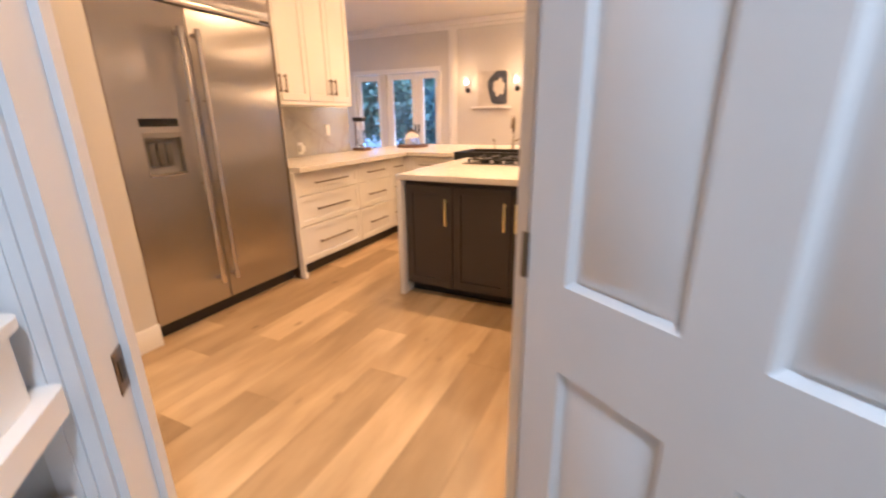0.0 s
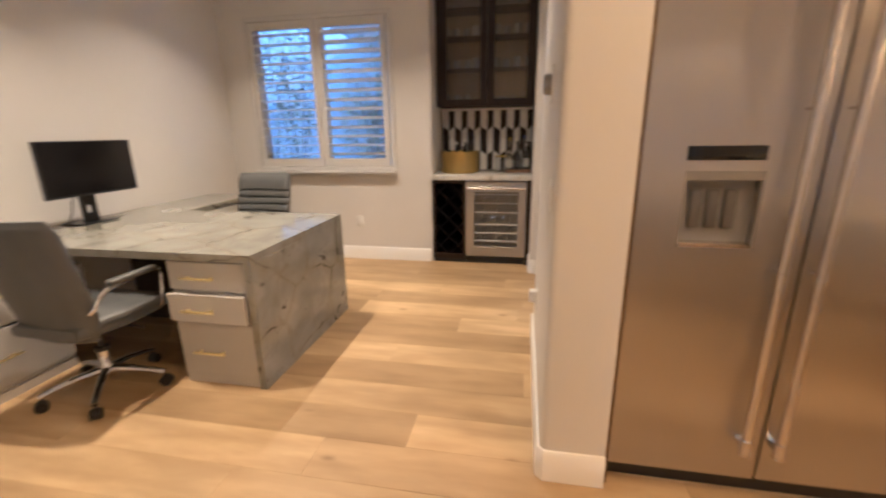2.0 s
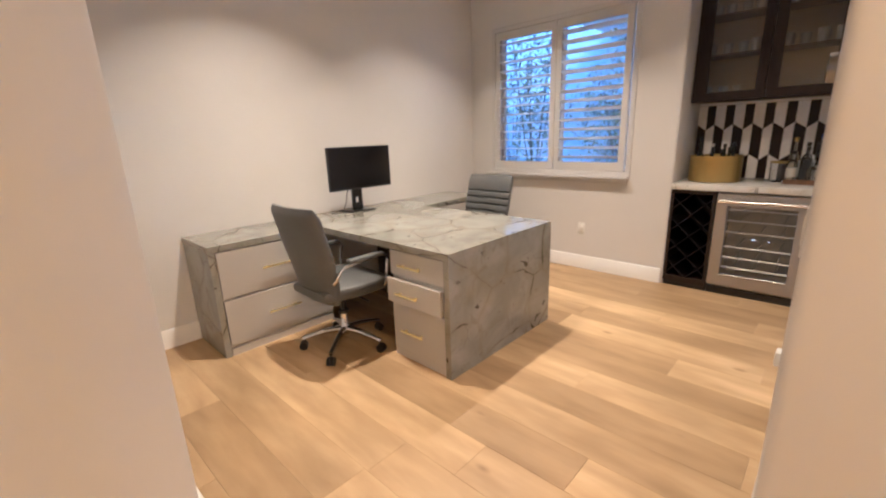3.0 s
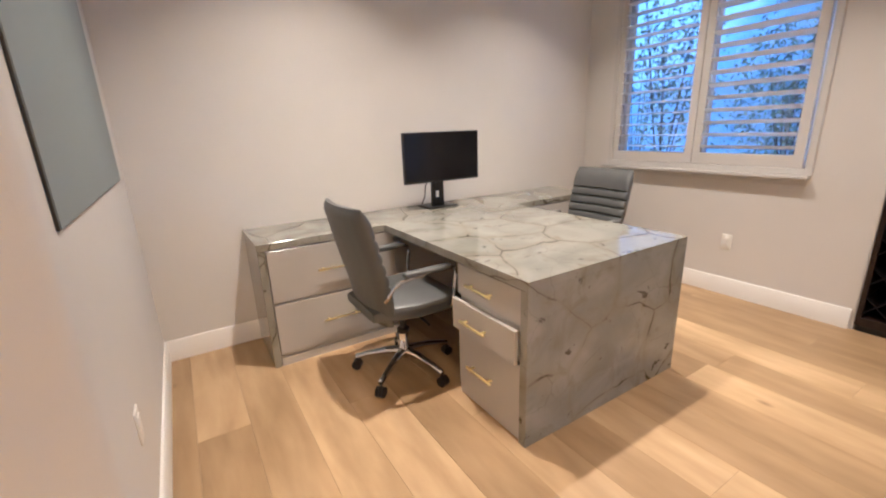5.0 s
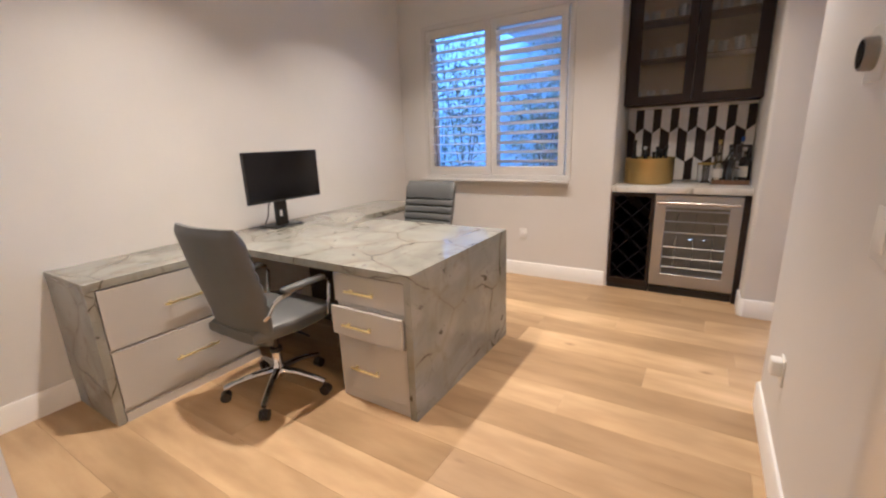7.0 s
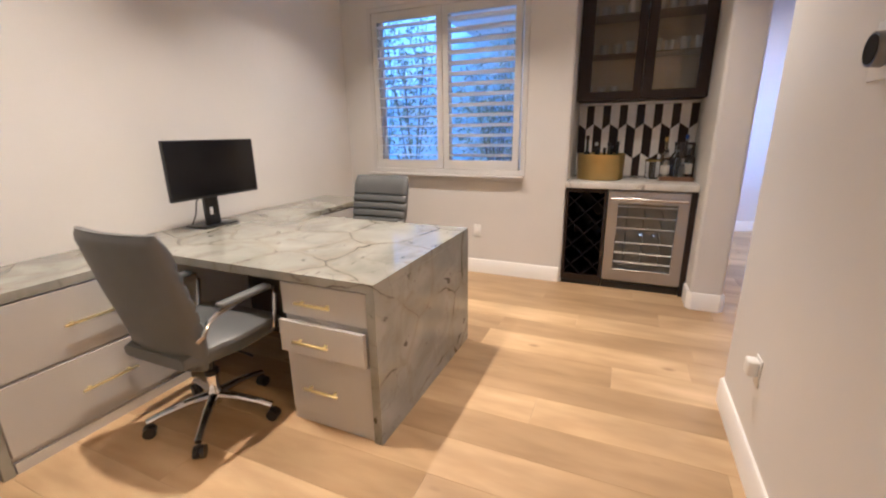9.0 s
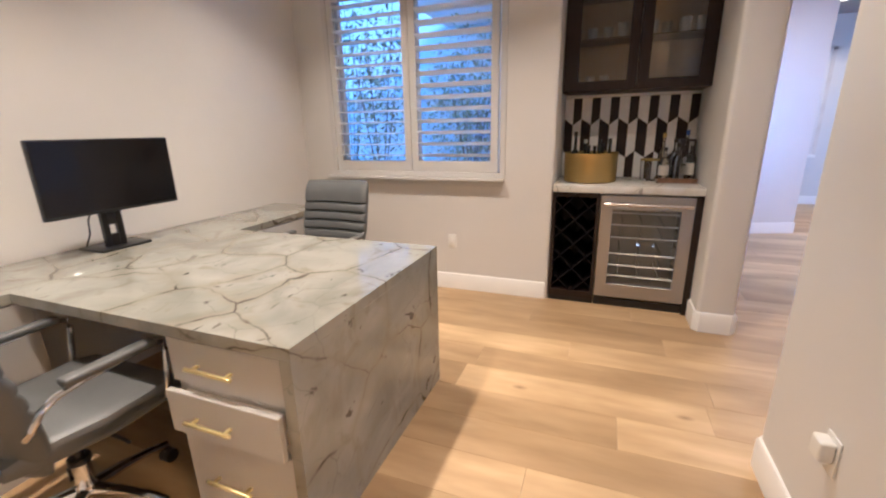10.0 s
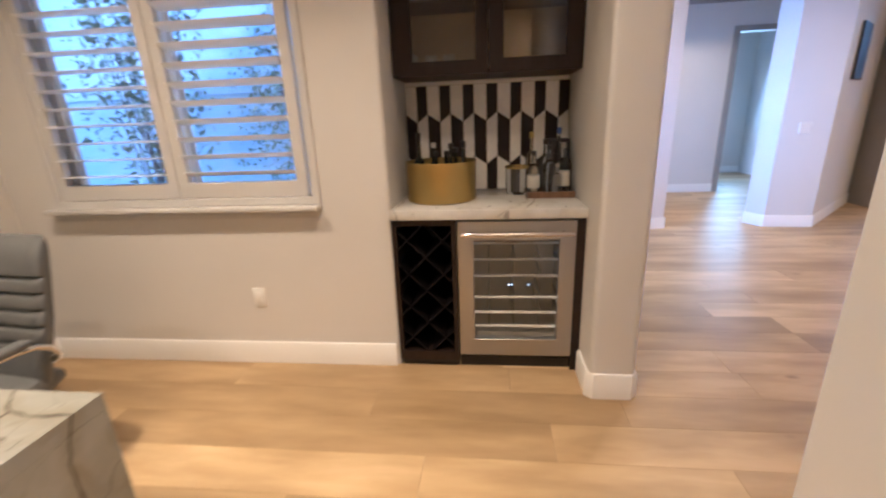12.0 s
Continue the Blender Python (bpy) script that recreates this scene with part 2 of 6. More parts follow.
    long = n.new("ShaderNodeMapping")
    long.inputs["Scale"].default_value = (9, 24, 14)
    long.inputs["Rotation"].default_value = (0.3, 0.2, 0.6)
    l.new(add.outputs[0], long.inputs["Vector"])
    dash = n.new("ShaderNodeTexNoise")
    dash.inputs["Scale"].default_value, dash.inputs["Detail"].default_value = 1.0, 5
    l.new(long.outputs[0], dash.inputs["Vector"])
    fl = n.new("ShaderNodeMapRange")
    fl.inputs["From Min"].default_value, fl.inputs["From Max"].default_value = 0.67, 0.71
    fl.inputs["To Max"].default_value = 0.8 * amount
    l.new(dash.outputs["Fac"], fl.inputs["Value"])
    mixf = n.new("ShaderNodeMix")
    mixf.data_type = "RGBA"
    l.new(fl.outputs["Result"], mixf.inputs["Factor"])
    l.new(mixr.outputs["Result"], mixf.inputs["A"])
    mixf.inputs["B"].default_value = (*vein_col, 1)
    l.new(mixf.outputs["Result"], b.inputs["Base Color"])
    b.inputs["Roughness"].default_value = rough
    return m


def steel_mat(name, colour=(0.52, 0.50, 0.475), axis=(3, 160, 3), rough=0.24, brushed=0.0):
    m = bpy.data.materials.new(name)
    m.use_nodes = True
    n, l = m.node_tree.nodes, m.node_tree.links
    b = n["Principled BSDF"]
    co = n.new("ShaderNodeTexCoord")
    mp = n.new("ShaderNodeMapping")
    mp.inputs["Scale"].default_value = axis
    l.new(co.outputs["Object"], mp.inputs["Vector"])
    nz = n.new("ShaderNodeTexNoise")
    nz.inputs["Scale"].default_value, nz.inputs["Detail"].default_value = 4, 4
    l.new(mp.outputs[0], nz.inputs["Vector"])
    mr = n.new("ShaderNodeMapRange")
    mr.inputs["To Min"].default_value, mr.inputs["To Max"].default_value = rough - 0.06, rough + 0.08
    l.new(nz.outputs["Fac"], mr.inputs["Value"])
    l.new(mr.outputs["Result"], b.inputs["Roughness"])
    b.inputs["Base Color"].default_value = (*colour, 1)
    b.inputs["Metallic"].default_value = 1.0
    if brushed:
        b.inputs["Anisotropic"].default_value = brushed
        tan = n.new("ShaderNodeTangent")
        tan.direction_type, tan.axis = "RADIAL", "Z"
        l.new(tan.outputs["Tangent"], b.inputs["Tangent"])
        # slow dents in the sheet bend what it mirrors
        wave = n.new("ShaderNodeTexNoise")
        wave.inputs["Scale"].default_value, wave.inputs["Detail"].default_value = 2.2, 1
        l.new(co.outputs["Object"], wave.inputs["Vector"])
        bp = n.new("ShaderNodeBump")
        bp.inputs["Strength"].default_value, bp.inputs["Distance"].default_value = 0.10, 0.02
        l.new(wave.outputs["Fac"], bp.inputs["Height"])
        l.new(bp.outputs["Normal"], b.inputs["Normal"])
        return m
    bp = n.new("ShaderNodeBump")
    bp.inputs["Strength"].default_value, bp.inputs["Distance"].default_value = 0.10, 0.001
    l.new(nz.outputs["Fac"], bp.inputs["Height"])
    l.new(bp.outputs["Normal"], b.inputs["Normal"])
    return m


WALL = mat("wall_paint", (0.66, 0.64, 0.61), 0.55, vary=0.025, scale=2.0, bump=0.12, bump_scale=160)
TRIM = mat("trim_paint", (0.82, 0.80, 0.77), 0.32, vary=0.02, scale=3)
CEILING = mat("ceiling_paint", (0.8, 0.79, 0.77), 0.7, vary=0.02, scale=2, bump=0.1)
DOORPAINT = mat("door_paint", (0.74, 0.74, 0.75), 0.4, vary=0.025, scale=5, bump=0.05, bump_scale=60)
OAK = oak_mat("oak_plank")
OAK_FIELD = oak_mat("oak_plank_field", True)
SUBFLOOR = mat("subfloor", (0.05, 0.035, 0.022), 0.8, vary=0.2)
STONE = stone_mat("grey_quartzite", (0.29, 0.285, 0.25), (0.19, 0.188, 0.16), (0.028, 0.020, 0.013), 2.1, 0.009, 0.09, 3.1, 1.0)
BARSTONE = stone_mat("white_marble", (0.66, 0.64, 0.60), (0.56, 0.55, 0.52), (0.15, 0.13, 0.12), 1.7, 0.014, 0.15, 8.3, 0.8)
QUARTZ = mat("cream_quartz", (0.70, 0.66, 0.58), 0.24, vary=0.04, scale=30)
SPLASH = stone_mat("pale_grey_slab", (0.46, 0.45, 0.43), (0.40, 0.39, 0.38), (0.30, 0.28, 0.26), 1.2, 0.010, 0.14, 1.7, 0.6)
LACQUER = mat("greige_lacquer", (0.45, 0.435, 0.41), 0.22, vary=0.02, scale=3, rough_vary=0.03)
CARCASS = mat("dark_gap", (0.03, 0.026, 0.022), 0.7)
BRASS = mat("brushed_brass", (1.0, 0.86, 0.42), 0.36, 1.0, 0.06, 40)
BRONZE = mat("bronze_pull", (0.24, 0.185, 0.13), 0.32, 1.0, 0.08, 40)
STEEL = steel_mat("brushed_steel", (0.52, 0.495, 0.465), (3, 3, 140), 0.31, brushed=1.0)
STEELH = steel_mat("satin_steel", (0.62, 0.58, 0.54), (60, 60, 2), 0.24)
COOLER = steel_mat("cooler_steel", (0.43, 0.42, 0.41), (2, 2, 80), 0.42)
CHROME = mat("polished_chrome", (0.72, 0.72, 0.73), 0.09, 1.0, 0.02, 20, rough_vary=0.03)
LEATHER = mat("grey_leather", (0.095, 0.098, 0.098), 0.42, vary=0.08, scale=8, bump=0.25, bump_scale=260)
BLACK = mat("black_plastic", (0.012, 0.012, 0.013), 0.35, vary=0.2, scale=20)
SCREEN = mat("monitor_screen", (0.006, 0.006, 0.007), 0.16, vary=0.1)
ESPRESSO = mat("espresso_wood", (0.020, 0.012, 0.009), 0.38, vary=0.3, scale=6, stretch=(6, 6, 0.7), bump=0.1, bump_scale=40)
CABINET = mat("white_cabinet_paint", (0.80, 0.77, 0.71), 0.34, vary=0.02, scale=4)
ISLAND = mat("charcoal_cabinet_paint", (0.042, 0.034, 0.028), 0.4, vary=0.06, scale=4)
ESPRESSO.node_tree.nodes["Principled BSDF"].inputs["Specular IOR Level"].default_value = 0.3
TILE_W = mat("cream_tile", (0.78, 0.76, 0.71), 0.16, vary=0.06, scale=14)
TILE_D = mat("dark_brown_tile", (0.016, 0.009, 0.008), 0.32, vary=0.25, scale=12)
TILE_D.node_tree.nodes["Principled BSDF"].inputs["Specular IOR Level"].default_value = 0.25
GROUT = mat("brass_grout", (0.40, 0.33, 0.22), 0.6, vary=0.1, scale=30)
GOLD = mat("gold_bucket_metal", (0.50, 0.37, 0.13), 0.42, 1.0, 0.03, 9, rough_vary=0.03)
PLASTIC = mat("white_plastic", (0.78, 0.77, 0.74), 0.35, vary=0.02)
CASTIRON = mat("cast_iron", (0.015, 0.015, 0.016), 0.5, vary=0.2, scale=30)
SINKBLACK = mat("black_sink", (0.012, 0.012, 0.014), 0.3, vary=0.2, scale=20)
BOARD = mat("blue_grey_canvas", (0.235, 0.275, 0.285), 0.6, vary=0.05, scale=4, bump=0.1, bump_scale=300)
BOARDSIDE = mat("dark_frame", (0.03, 0.03, 0.032), 0.45)
GLASS = glass_mat("clear_glass")
LEDW = emitter("cooler_digits", (0.9, 0.95, 1.0), 0.45)
BULB = emitter("warm_bulb", (1.0, 0.78, 0.48), 2.2)
DISC = emitter("downlight_lens", (1.0, 0.85, 0.62), 3.0)
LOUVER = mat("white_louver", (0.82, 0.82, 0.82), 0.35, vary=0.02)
# darker than trim and louvres: the window frame's shade is in this white
SHUTTERDIM = mat("shaded_shutter_white", (0.61, 0.595, 0.575), 0.4, vary=0.02)
THERMO = mat("thermostat_steel", (0.26, 0.25, 0.24), 0.35, 1.0)
COOKGLASS = mat("black_cooktop_glass", (0.01, 0.01, 0.011), 0.12, vary=0.2)
LEAF = mat("leaf_green", (0.24, 0.27, 0.17), 0.5, vary=0.5, scale=9)
LEAF2 = mat("hedge_green", (0.12, 0.165, 0.095), 0.55, vary=0.5, scale=3)
BARK = mat("bark", (0.09, 0.065, 0.045), 0.85, vary=0.3, scale=20, bump=0.4, bump_scale=40)
# the sky's blue cast is put into this stucco colour
GARDENWALL = mat("sky_blued_stucco", (0.43, 0.51, 0.58), 0.8, vary=0.08, scale=3, bump=0.3)
FENCE = mat("outdoor_stucco", (0.62, 0.62, 0.62), 0.8, vary=0.06, scale=3, bump=0.3)
PAVING = mat("outdoor_paving", (0.36, 0.35, 0.33), 0.85, vary=0.12, scale=5, bump=0.3)
# grey of the hall casing, also used to shade a hall wall piece
HALLGREY = mat("casing_and_shade_grey", (0.30, 0.28, 0.26), 0.45, vary=0.05)
WOODTRAY = mat("walnut_tray", (0.16, 0.085, 0.045), 0.45, vary=0.3, scale=10, stretch=(1, 8, 1))
TEAL = mat("abstract_dark_paint", (0.06, 0.07, 0.10), 0.6, vary=0.4, scale=9)
CANVAS = mat("pale_canvas", (0.62, 0.58, 0.54), 0.7, vary=0.1, scale=5)
PUMPKIN = mat("orange_gourd_skin", (0.60, 0.36, 0.16), 0.5, vary=0.25, scale=10)
BLUEPAD = mat("blue_cushion", (0.03, 0.08, 0.28), 0.8, vary=0.15)

# ---- mesh helpers ----


def quad_box(bm, x0, x1, y0, y1, z0, z1, bevel=0.0, seg=2):
    made = bmesh.ops.create_cube(bm, size=1)
    vs = made["verts"]
    for v in vs:
        v.co = Vector(((x0 + x1) / 2 + v.co.x * (x1 - x0), (y0 + y1) / 2 + v.co.y * (y1 - y0), (z0 + z1) / 2 + v.co.z * (z1 - z0)))
    if bevel:
        es = list({e for v in vs for e in v.link_edges})
        bmesh.ops.bevel(bm, geom=es, offset=bevel, segments=seg, profile=0.5, affect="EDGES")
    return bm


def box(x0, x1, y0, y1, z0, z1, bevel=0.0, seg=2):
    return quad_box(bmesh.new(), x0, x1, y0, y1, z0, z1, bevel, seg)


def boxes(*rows, bevel=0.0):
    bm = bmesh.new()
    for r in rows:
        quad_box(bm, *r, bevel=bevel)
    return bm


def rod(bm, a, b, r0, r1=None, seg=12, caps=True):
    a, b = Vector(a), Vector(b)
    d = b - a
    made = bmesh.ops.create_cone(bm, cap_ends=caps, segments=seg, radius1=r0, radius2=r0 if r1 is None else r1, depth=d.length)
    m = Matrix.Translation((a + b) / 2) @ d.to_track_quat("Z", "Y").to_matrix().to_4x4()
    bmesh.ops.transform(bm, matrix=m, verts=made["verts"])
    return bm


def tube(bm, pts, r, seg=10, closed_ends=True):
    """A round tube along a polyline."""
    pts = [Vector(p) for p in pts]
    rings = []
    for i, p in enumerate(pts):
        d = (pts[min(i + 1, len(pts) - 1)] - pts[max(i - 1, 0)]).normalized()
        q = d.to_track_quat("Z", "Y")
        rr = r[i] if isinstance(r, (list, tuple)) else r
        rings.append([bm.verts.new(p + q @ Vector((rr * math.cos(2 * math.pi * k / seg), rr * math.sin(2 * math.pi * k / seg), 0))) for k in range(seg)])
    for a, b in zip(rings, rings[1:]):
        for k in range(seg):
            bm.faces.new((a[k], a[(k + 1) % seg], b[(k + 1) % seg], b[k]))
    if closed_ends:
        bm.faces.new(rings[0][::-1])
        bm.faces.new(rings[-1])
    return bm


def lathe(bm, profile, centre=(0, 0, 0), seg=24):
    """Turns (radius, height) pairs round the upright axis."""
    cx, cy, cz = centre
    rings = []
    for r, z in profile:
        if r < 1e-5:
            rings.append([bm.verts.new((cx, cy, cz + z))])
        else:
            rings.append([bm.verts.new((cx + r * math.cos(2 * math.pi * k / seg), cy + r * math.sin(2 * math.pi * k / seg), cz + z)) for k in range(seg)])
    for a, b in zip(rings, rings[1:]):
        for k in range(seg):
            k2 = (k + 1) % seg
            if len(a) == 1 and len(b) == 1:
                continue
            if len(a) == 1:
                bm.faces.new((a[0], b[k2], b[k]))
            elif len(b) == 1:
                bm.faces.new((a[k], a[k2], b[0]))
            else:
                bm.faces.new((a[k], a[k2], b[k2], b[k]))
    return bm


def prism(bm, pts, z0, z1):
    """An upright prism over a plan polygon."""
    lo = [bm.verts.new((x, y, z0)) for x, y in pts]
    hi = [bm.verts.new((x, y, z1)) for x, y in pts]
    n = len(pts)
    for k in range(n):
        bm.faces.new((lo[k], lo[(k + 1) % n], hi[(k + 1) % n], hi[k]))
    bm.faces.new(lo[::-1])
    bm.faces.new(hi)
    bmesh.ops.recalc_face_normals(bm, faces=bm.faces)
    return bm


def rounded(pts, which, r, seg=5):
    """Rounds the corners named in which of a plan polygon."""
    out = []
    n = len(pts)
    for i, p in enumerate(pts):
        if i not in which:
            out.append(p)
            continue
        p, a, b = Vector(p), Vector(pts[i - 1]), Vector(pts[(i + 1) % n])
        s, e = p + (a - p).normalized() * r, p + (b - p).normalized() * r
        for k in range(seg + 1):
            t = k / seg
            out.append(tuple((1 - t) ** 2 * s + 2 * t * (1 - t) * p + t * t * e))
    return out


def strip(bm, path, thick, z0, z1):
    """A skirting board along a plan path, proud to the path's left side."""
    pts = [Vector(p) for p in path]
    off = []
    for i, p in enumerate(pts):
        ns = []
        if i > 0:
            d = (p - pts[i - 1]).normalized()
            ns.append(Vector((-d.y, d.x)))
        if i < len(pts) - 1:
            d = (pts[i + 1] - p).normalized()
            ns.append(Vector((-d.y, d.x)))
        m = sum(ns, Vector((0, 0))).normalized()
        off.append(p + m * thick / max(0.3, m.dot(ns[0])))
    mid = z1 - 0.012
    top = [p.lerp(q, 0.55) for p, q in zip(pts, off)]
    rows = [[(*q, z0) for q in off], [(*q, mid) for q in off], [(*q, z1) for q in top], [(*p, z1) for p in pts], [(*p, z0) for p in pts]]
    vs = [[bm.verts.new(c) for c in row] for row in rows]
    n = len(pts)
    for a, b in zip(vs, vs[1:] + vs[:1]):
        for i in range(n - 1):
            bm.faces.new((a[i], a[i + 1], b[i + 1], b[i]))
    for i in (0, n - 1):
        bm.faces.new([row[i] for row in vs])
    bmesh.ops.recalc_face_normals(bm, faces=bm.faces)
    return bm


def ring(axis, d0, d1, outer, inner, bevel=0.002):
    """One connected rectangular frame. axis 'x' or 'y' is its depth, from d0 to d1; outer and inner are (a0, a1, z0, z1)."""
    bm = bmesh.new()

    def loop(r, d):
        a0, a1, z0, z1 = r
        return [bm.verts.new((d, a, z) if axis == "x" else (a, d, z)) for a, z in ((a0, z0), (a1, z0), (a1, z1), (a0, z1))]

    def inset(r, e):
        return (r[0] + e, r[1] - e, r[2] + e, r[3] - e)
    s = 1 if d1 > d0 else -1
    loops = [loop(outer, d0), loop(outer, d1 - s * bevel), loop(inset(outer, bevel), d1), loop(inset(inner, -bevel), d1), loop(inner, d1 - s * bevel), loop(inner, d0)]
    for a, b in zip(loops, loops[1:] + loops[:1]):
        for k in range(4):
            bm.faces.new((a[k], a[(k + 1) % 4], b[(k + 1) % 4], b[k]))
    return bm


def smooth(mesh, angle=35):
    for p in mesh.polygons:
        p.use_smooth = True
    mesh.set_sharp_from_angle(angle=radians(angle))


def link(name, bm, material, parent=None, label="", smoothed=True):
    mesh = bpy.data.meshes.new(name)
    bmesh.ops.recalc_face_normals(bm, faces=bm.faces)
    bm.to_mesh(mesh)
    bm.free()
    mesh.materials.append(material)
    if smoothed:
        smooth(mesh)
    ob = new(name, mesh)
    if parent:
        ob.parent = parent
        if parent.type == "EMPTY" and parent.get("placed"):
            ob.matrix_parent_inverse = parent.matrix_basis.inverted()
    if label:
        tagged(ob, label)
    return ob


def part(name, bm, material, parent, label=""):
    return link(name, bm, material, parent, label)


def solid(name, bm, material, label="", category="", kind="", group=""):
    return tagged(link(name, bm, material), label, category, group, kind)


def thing(name, at, label, category, group="", kind="", local=False):
    """An Empty at a thing's base. Its parts are given in world metres, or round the origin where local."""
    ob = new(name)
    ob.empty_display_size = 0.1
    if not local:
        ob.matrix_basis = pose(*at)
        ob["placed"] = True
    return tagged(ob, label, category, group, kind)

# ---- the setting ----
WX, SY = -4.93, -1.85          # window wall's face, desk wall's face
D46, N46 = Vector((0.6884, 0.7254)), Vector((-0.7254, 0.6884))
CORNER = Vector((-1.178, -0.078))  # where the picture wall meets the slanting pantry wall


def slant(s, off):
    """A plan point s metres along the pantry wall and off metres out of its room side."""
    return tuple(CORNER + D46 * s + N46 * off)


# window wall with its opening, and the niche beside it
wb = boxes((WX - 0.2, WX, -2.05, -1.53, 0, CEIL), (WX - 0.2, WX, -0.04, 0.30, 0, CEIL),
           (WX - 0.2, WX, -1.53, -0.04, 0, 1.0), (WX - 0.2, WX, -1.53, -0.04, 2.43, CEIL))
prism(wb, rounded([(WX, 0.30), (WX, 0.365), (-5.55, 0.365), (-5.55, 0.30)], [1], 0.02), 0, CEIL)
solid("wall_west", wb, WALL, "smooth off-white wall with a window opening", "wall", "structure")
solid("wall_niche_back", box(-5.65, -5.55, 0.30, 1.61, 0, CEIL), WALL, "off-white back wall of the bar niche", "wall", "structure")
nb = bmesh.new()
prism(nb, rounded([(-5.55, 1.362), (-4.675, 1.362), (-4.675, 1.582), (-5.55, 1.582)], [1, 2], 0.03), 0, CEIL)
solid("wall_niche_side", nb, WALL, "off-white wall end with rounded corners beside the bar", "wall", "structure")
solid("wall_south", box(-5.13, -1.0, SY - 0.15, SY, 0, CEIL), WALL, "plain off-white wall behind the desk", "wall", "structure")
# wall with the picture, the slanting pantry wall round its doorway
S0, S1, TH = 1.046, 1.88, 0.17
pb = bmesh.new()
prism(pb, rounded([(-1.178, SY), (-1.08, SY), (-1.08, -0.16), slant(S0, -TH), slant(S0, 0), tuple(CORNER)], [5], 0.035), 0, CEIL)
prism(pb, [slant(S1, 0), slant(S1, -TH), slant(2.35, -TH), slant(2.35, 0)], 0, CEIL)
prism(pb, [slant(S0, 0), slant(S0, -TH), slant(S1, -TH), slant(S1, 0)], 2.06, CEIL)
solid("wall_pantry", pb, WALL, "off-white wall turning past the pantry doorway", "wall", "structure")
# fridge stub wall
sb = bmesh.new()
prism(sb, rounded([(-3.44, 1.38), (-2.13, 1.38), (-2.13, 1.625), (-2.82, 1.625), (-2.82, 1.50), (-3.44, 1.50)], [0, 1, 5], 0.03), 0, CEIL)
solid("wall_stub", sb, WALL, "off-white wall end with rounded corners beside the fridge", "wall", "structure")
solid("wall_kitchen", boxes((-2.94, -2.82, 1.50, 4.50, 0, CEIL)), WALL, "off-white wall behind the kitchen cabinets", "wall", "structure")
YF = 8.6
# far kitchen wall with three glazed openings
fw = boxes((-9.0, -5.66, YF, YF + 0.18, 0, CEIL), (-3.62, -1.42, YF, YF + 0.18, 0, CEIL), (1.22, 3.2, YF, YF + 0.18, 0, CEIL),
           (-5.66, -3.62, YF, YF + 0.18, 2.2, CEIL), (-1.42, 1.22, YF, YF + 0.18, 2.2, CEIL), (-5.02, -4.86, YF, YF + 0.18, 0, 2.2))
solid("wall_north", fw, WALL, "warm white far wall with glazed doors", "wall", "structure")
solid("wall_east", box(2.6, 2.75, 1.0, YF, 0, CEIL), WALL, "plain wall closing the kitchen", "wall", "structure")
solid("wall_pantry_back", boxes((-1.08, 2.4, -1.5, -1.38, 0, 2.7), (2.3, 2.42, -1.38, 2.2, 0, 2.7), (0.62, 2.3, 2.08, 2.2, 0, 2.7)), DOORPAINT, "plain pantry walls", "wall", "structure")
solid("ceiling", box(-13, 3.2, -2.1, YF + 0.2, CEIL, CEIL + 0.1), CEILING, "smooth white ceiling", "ceiling", "structure")
solid("ceiling_pantry", box(-1.0, 2.4, -1.5, 1.0, 2.7, 2.75), CEILING, "white pantry ceiling", "ceiling", "structure")
# hall
for b6 in ((-13.0, -10.5, -2.05, -1.9, 0, CEIL), (-10.65, -10.5, -2.0, 4.78, 0, CEIL), (-10.65, -10.5, 5.72, 7.4, 0, CEIL), (-10.65, -10.5, 4.78, 5.72, 2.5, CEIL),
           (-13.0, -12.9, 3, 3.3, 0, CEIL), (-13.0, -12.9, 5.1, 8.6, 0, CEIL), (-13.0, -12.9, 3.3, 5.1, 2.5, CEIL), (-12.9, -10.65, 3.0, 3.1, 0, CEIL), (-12.9, -10.65, 6.4, 6.5, 0, CEIL)):
    solid("wall_hall", boxes(b6), WALL, "off-white hall wall beside a doorway", "wall", "structure")
hc = bmesh.new()
prism(hc, [(-7.70, 2.0), (-8.03, 2.98), (-8.35, 2.98), (-8.02, 2.0)], 0, CEIL)
solid("wall_hall_end", hc, WALL, "white wall end lit blue by daylight", "wall", "structure")
oc = bmesh.new()
prism(oc, [(-8.26, 4.02), (-8.05, 4.12), (-8.0, 4.61), (-9.37, 6.0), (-9.7, 5.7), (-8.5, 4.25)], 0, CEIL)
solid("wall_hall_angled", oc, WALL, "angled white wall end in the hall", "wall", "structure")
# unseen front wall, left open so that sky light reaches the hall
solid("wall_hall_front", boxes((-10.5, -5.65, 0.2, 0.3, 0, 0.1), (-10.5, -5.65, 0.2, 0.3, 2.6, CEIL)), WALL, "hall front wall strip", "wall", "structure")
# the grey carries this wall piece's shade in its colour
solid("wall_hall_north", boxes((-9.5, -8.9, 6.0, 6.2, 0, CEIL)), HALLGREY, "hall wall piece with shade put into its grey", "wall", "structure")
solid("hall_soffit", box(-10.5, -9.6, 0.3, 7.4, 2.92, CEIL - 0.004), HALLGREY, "grey ceiling soffit in the hall", "ceiling", "structure")

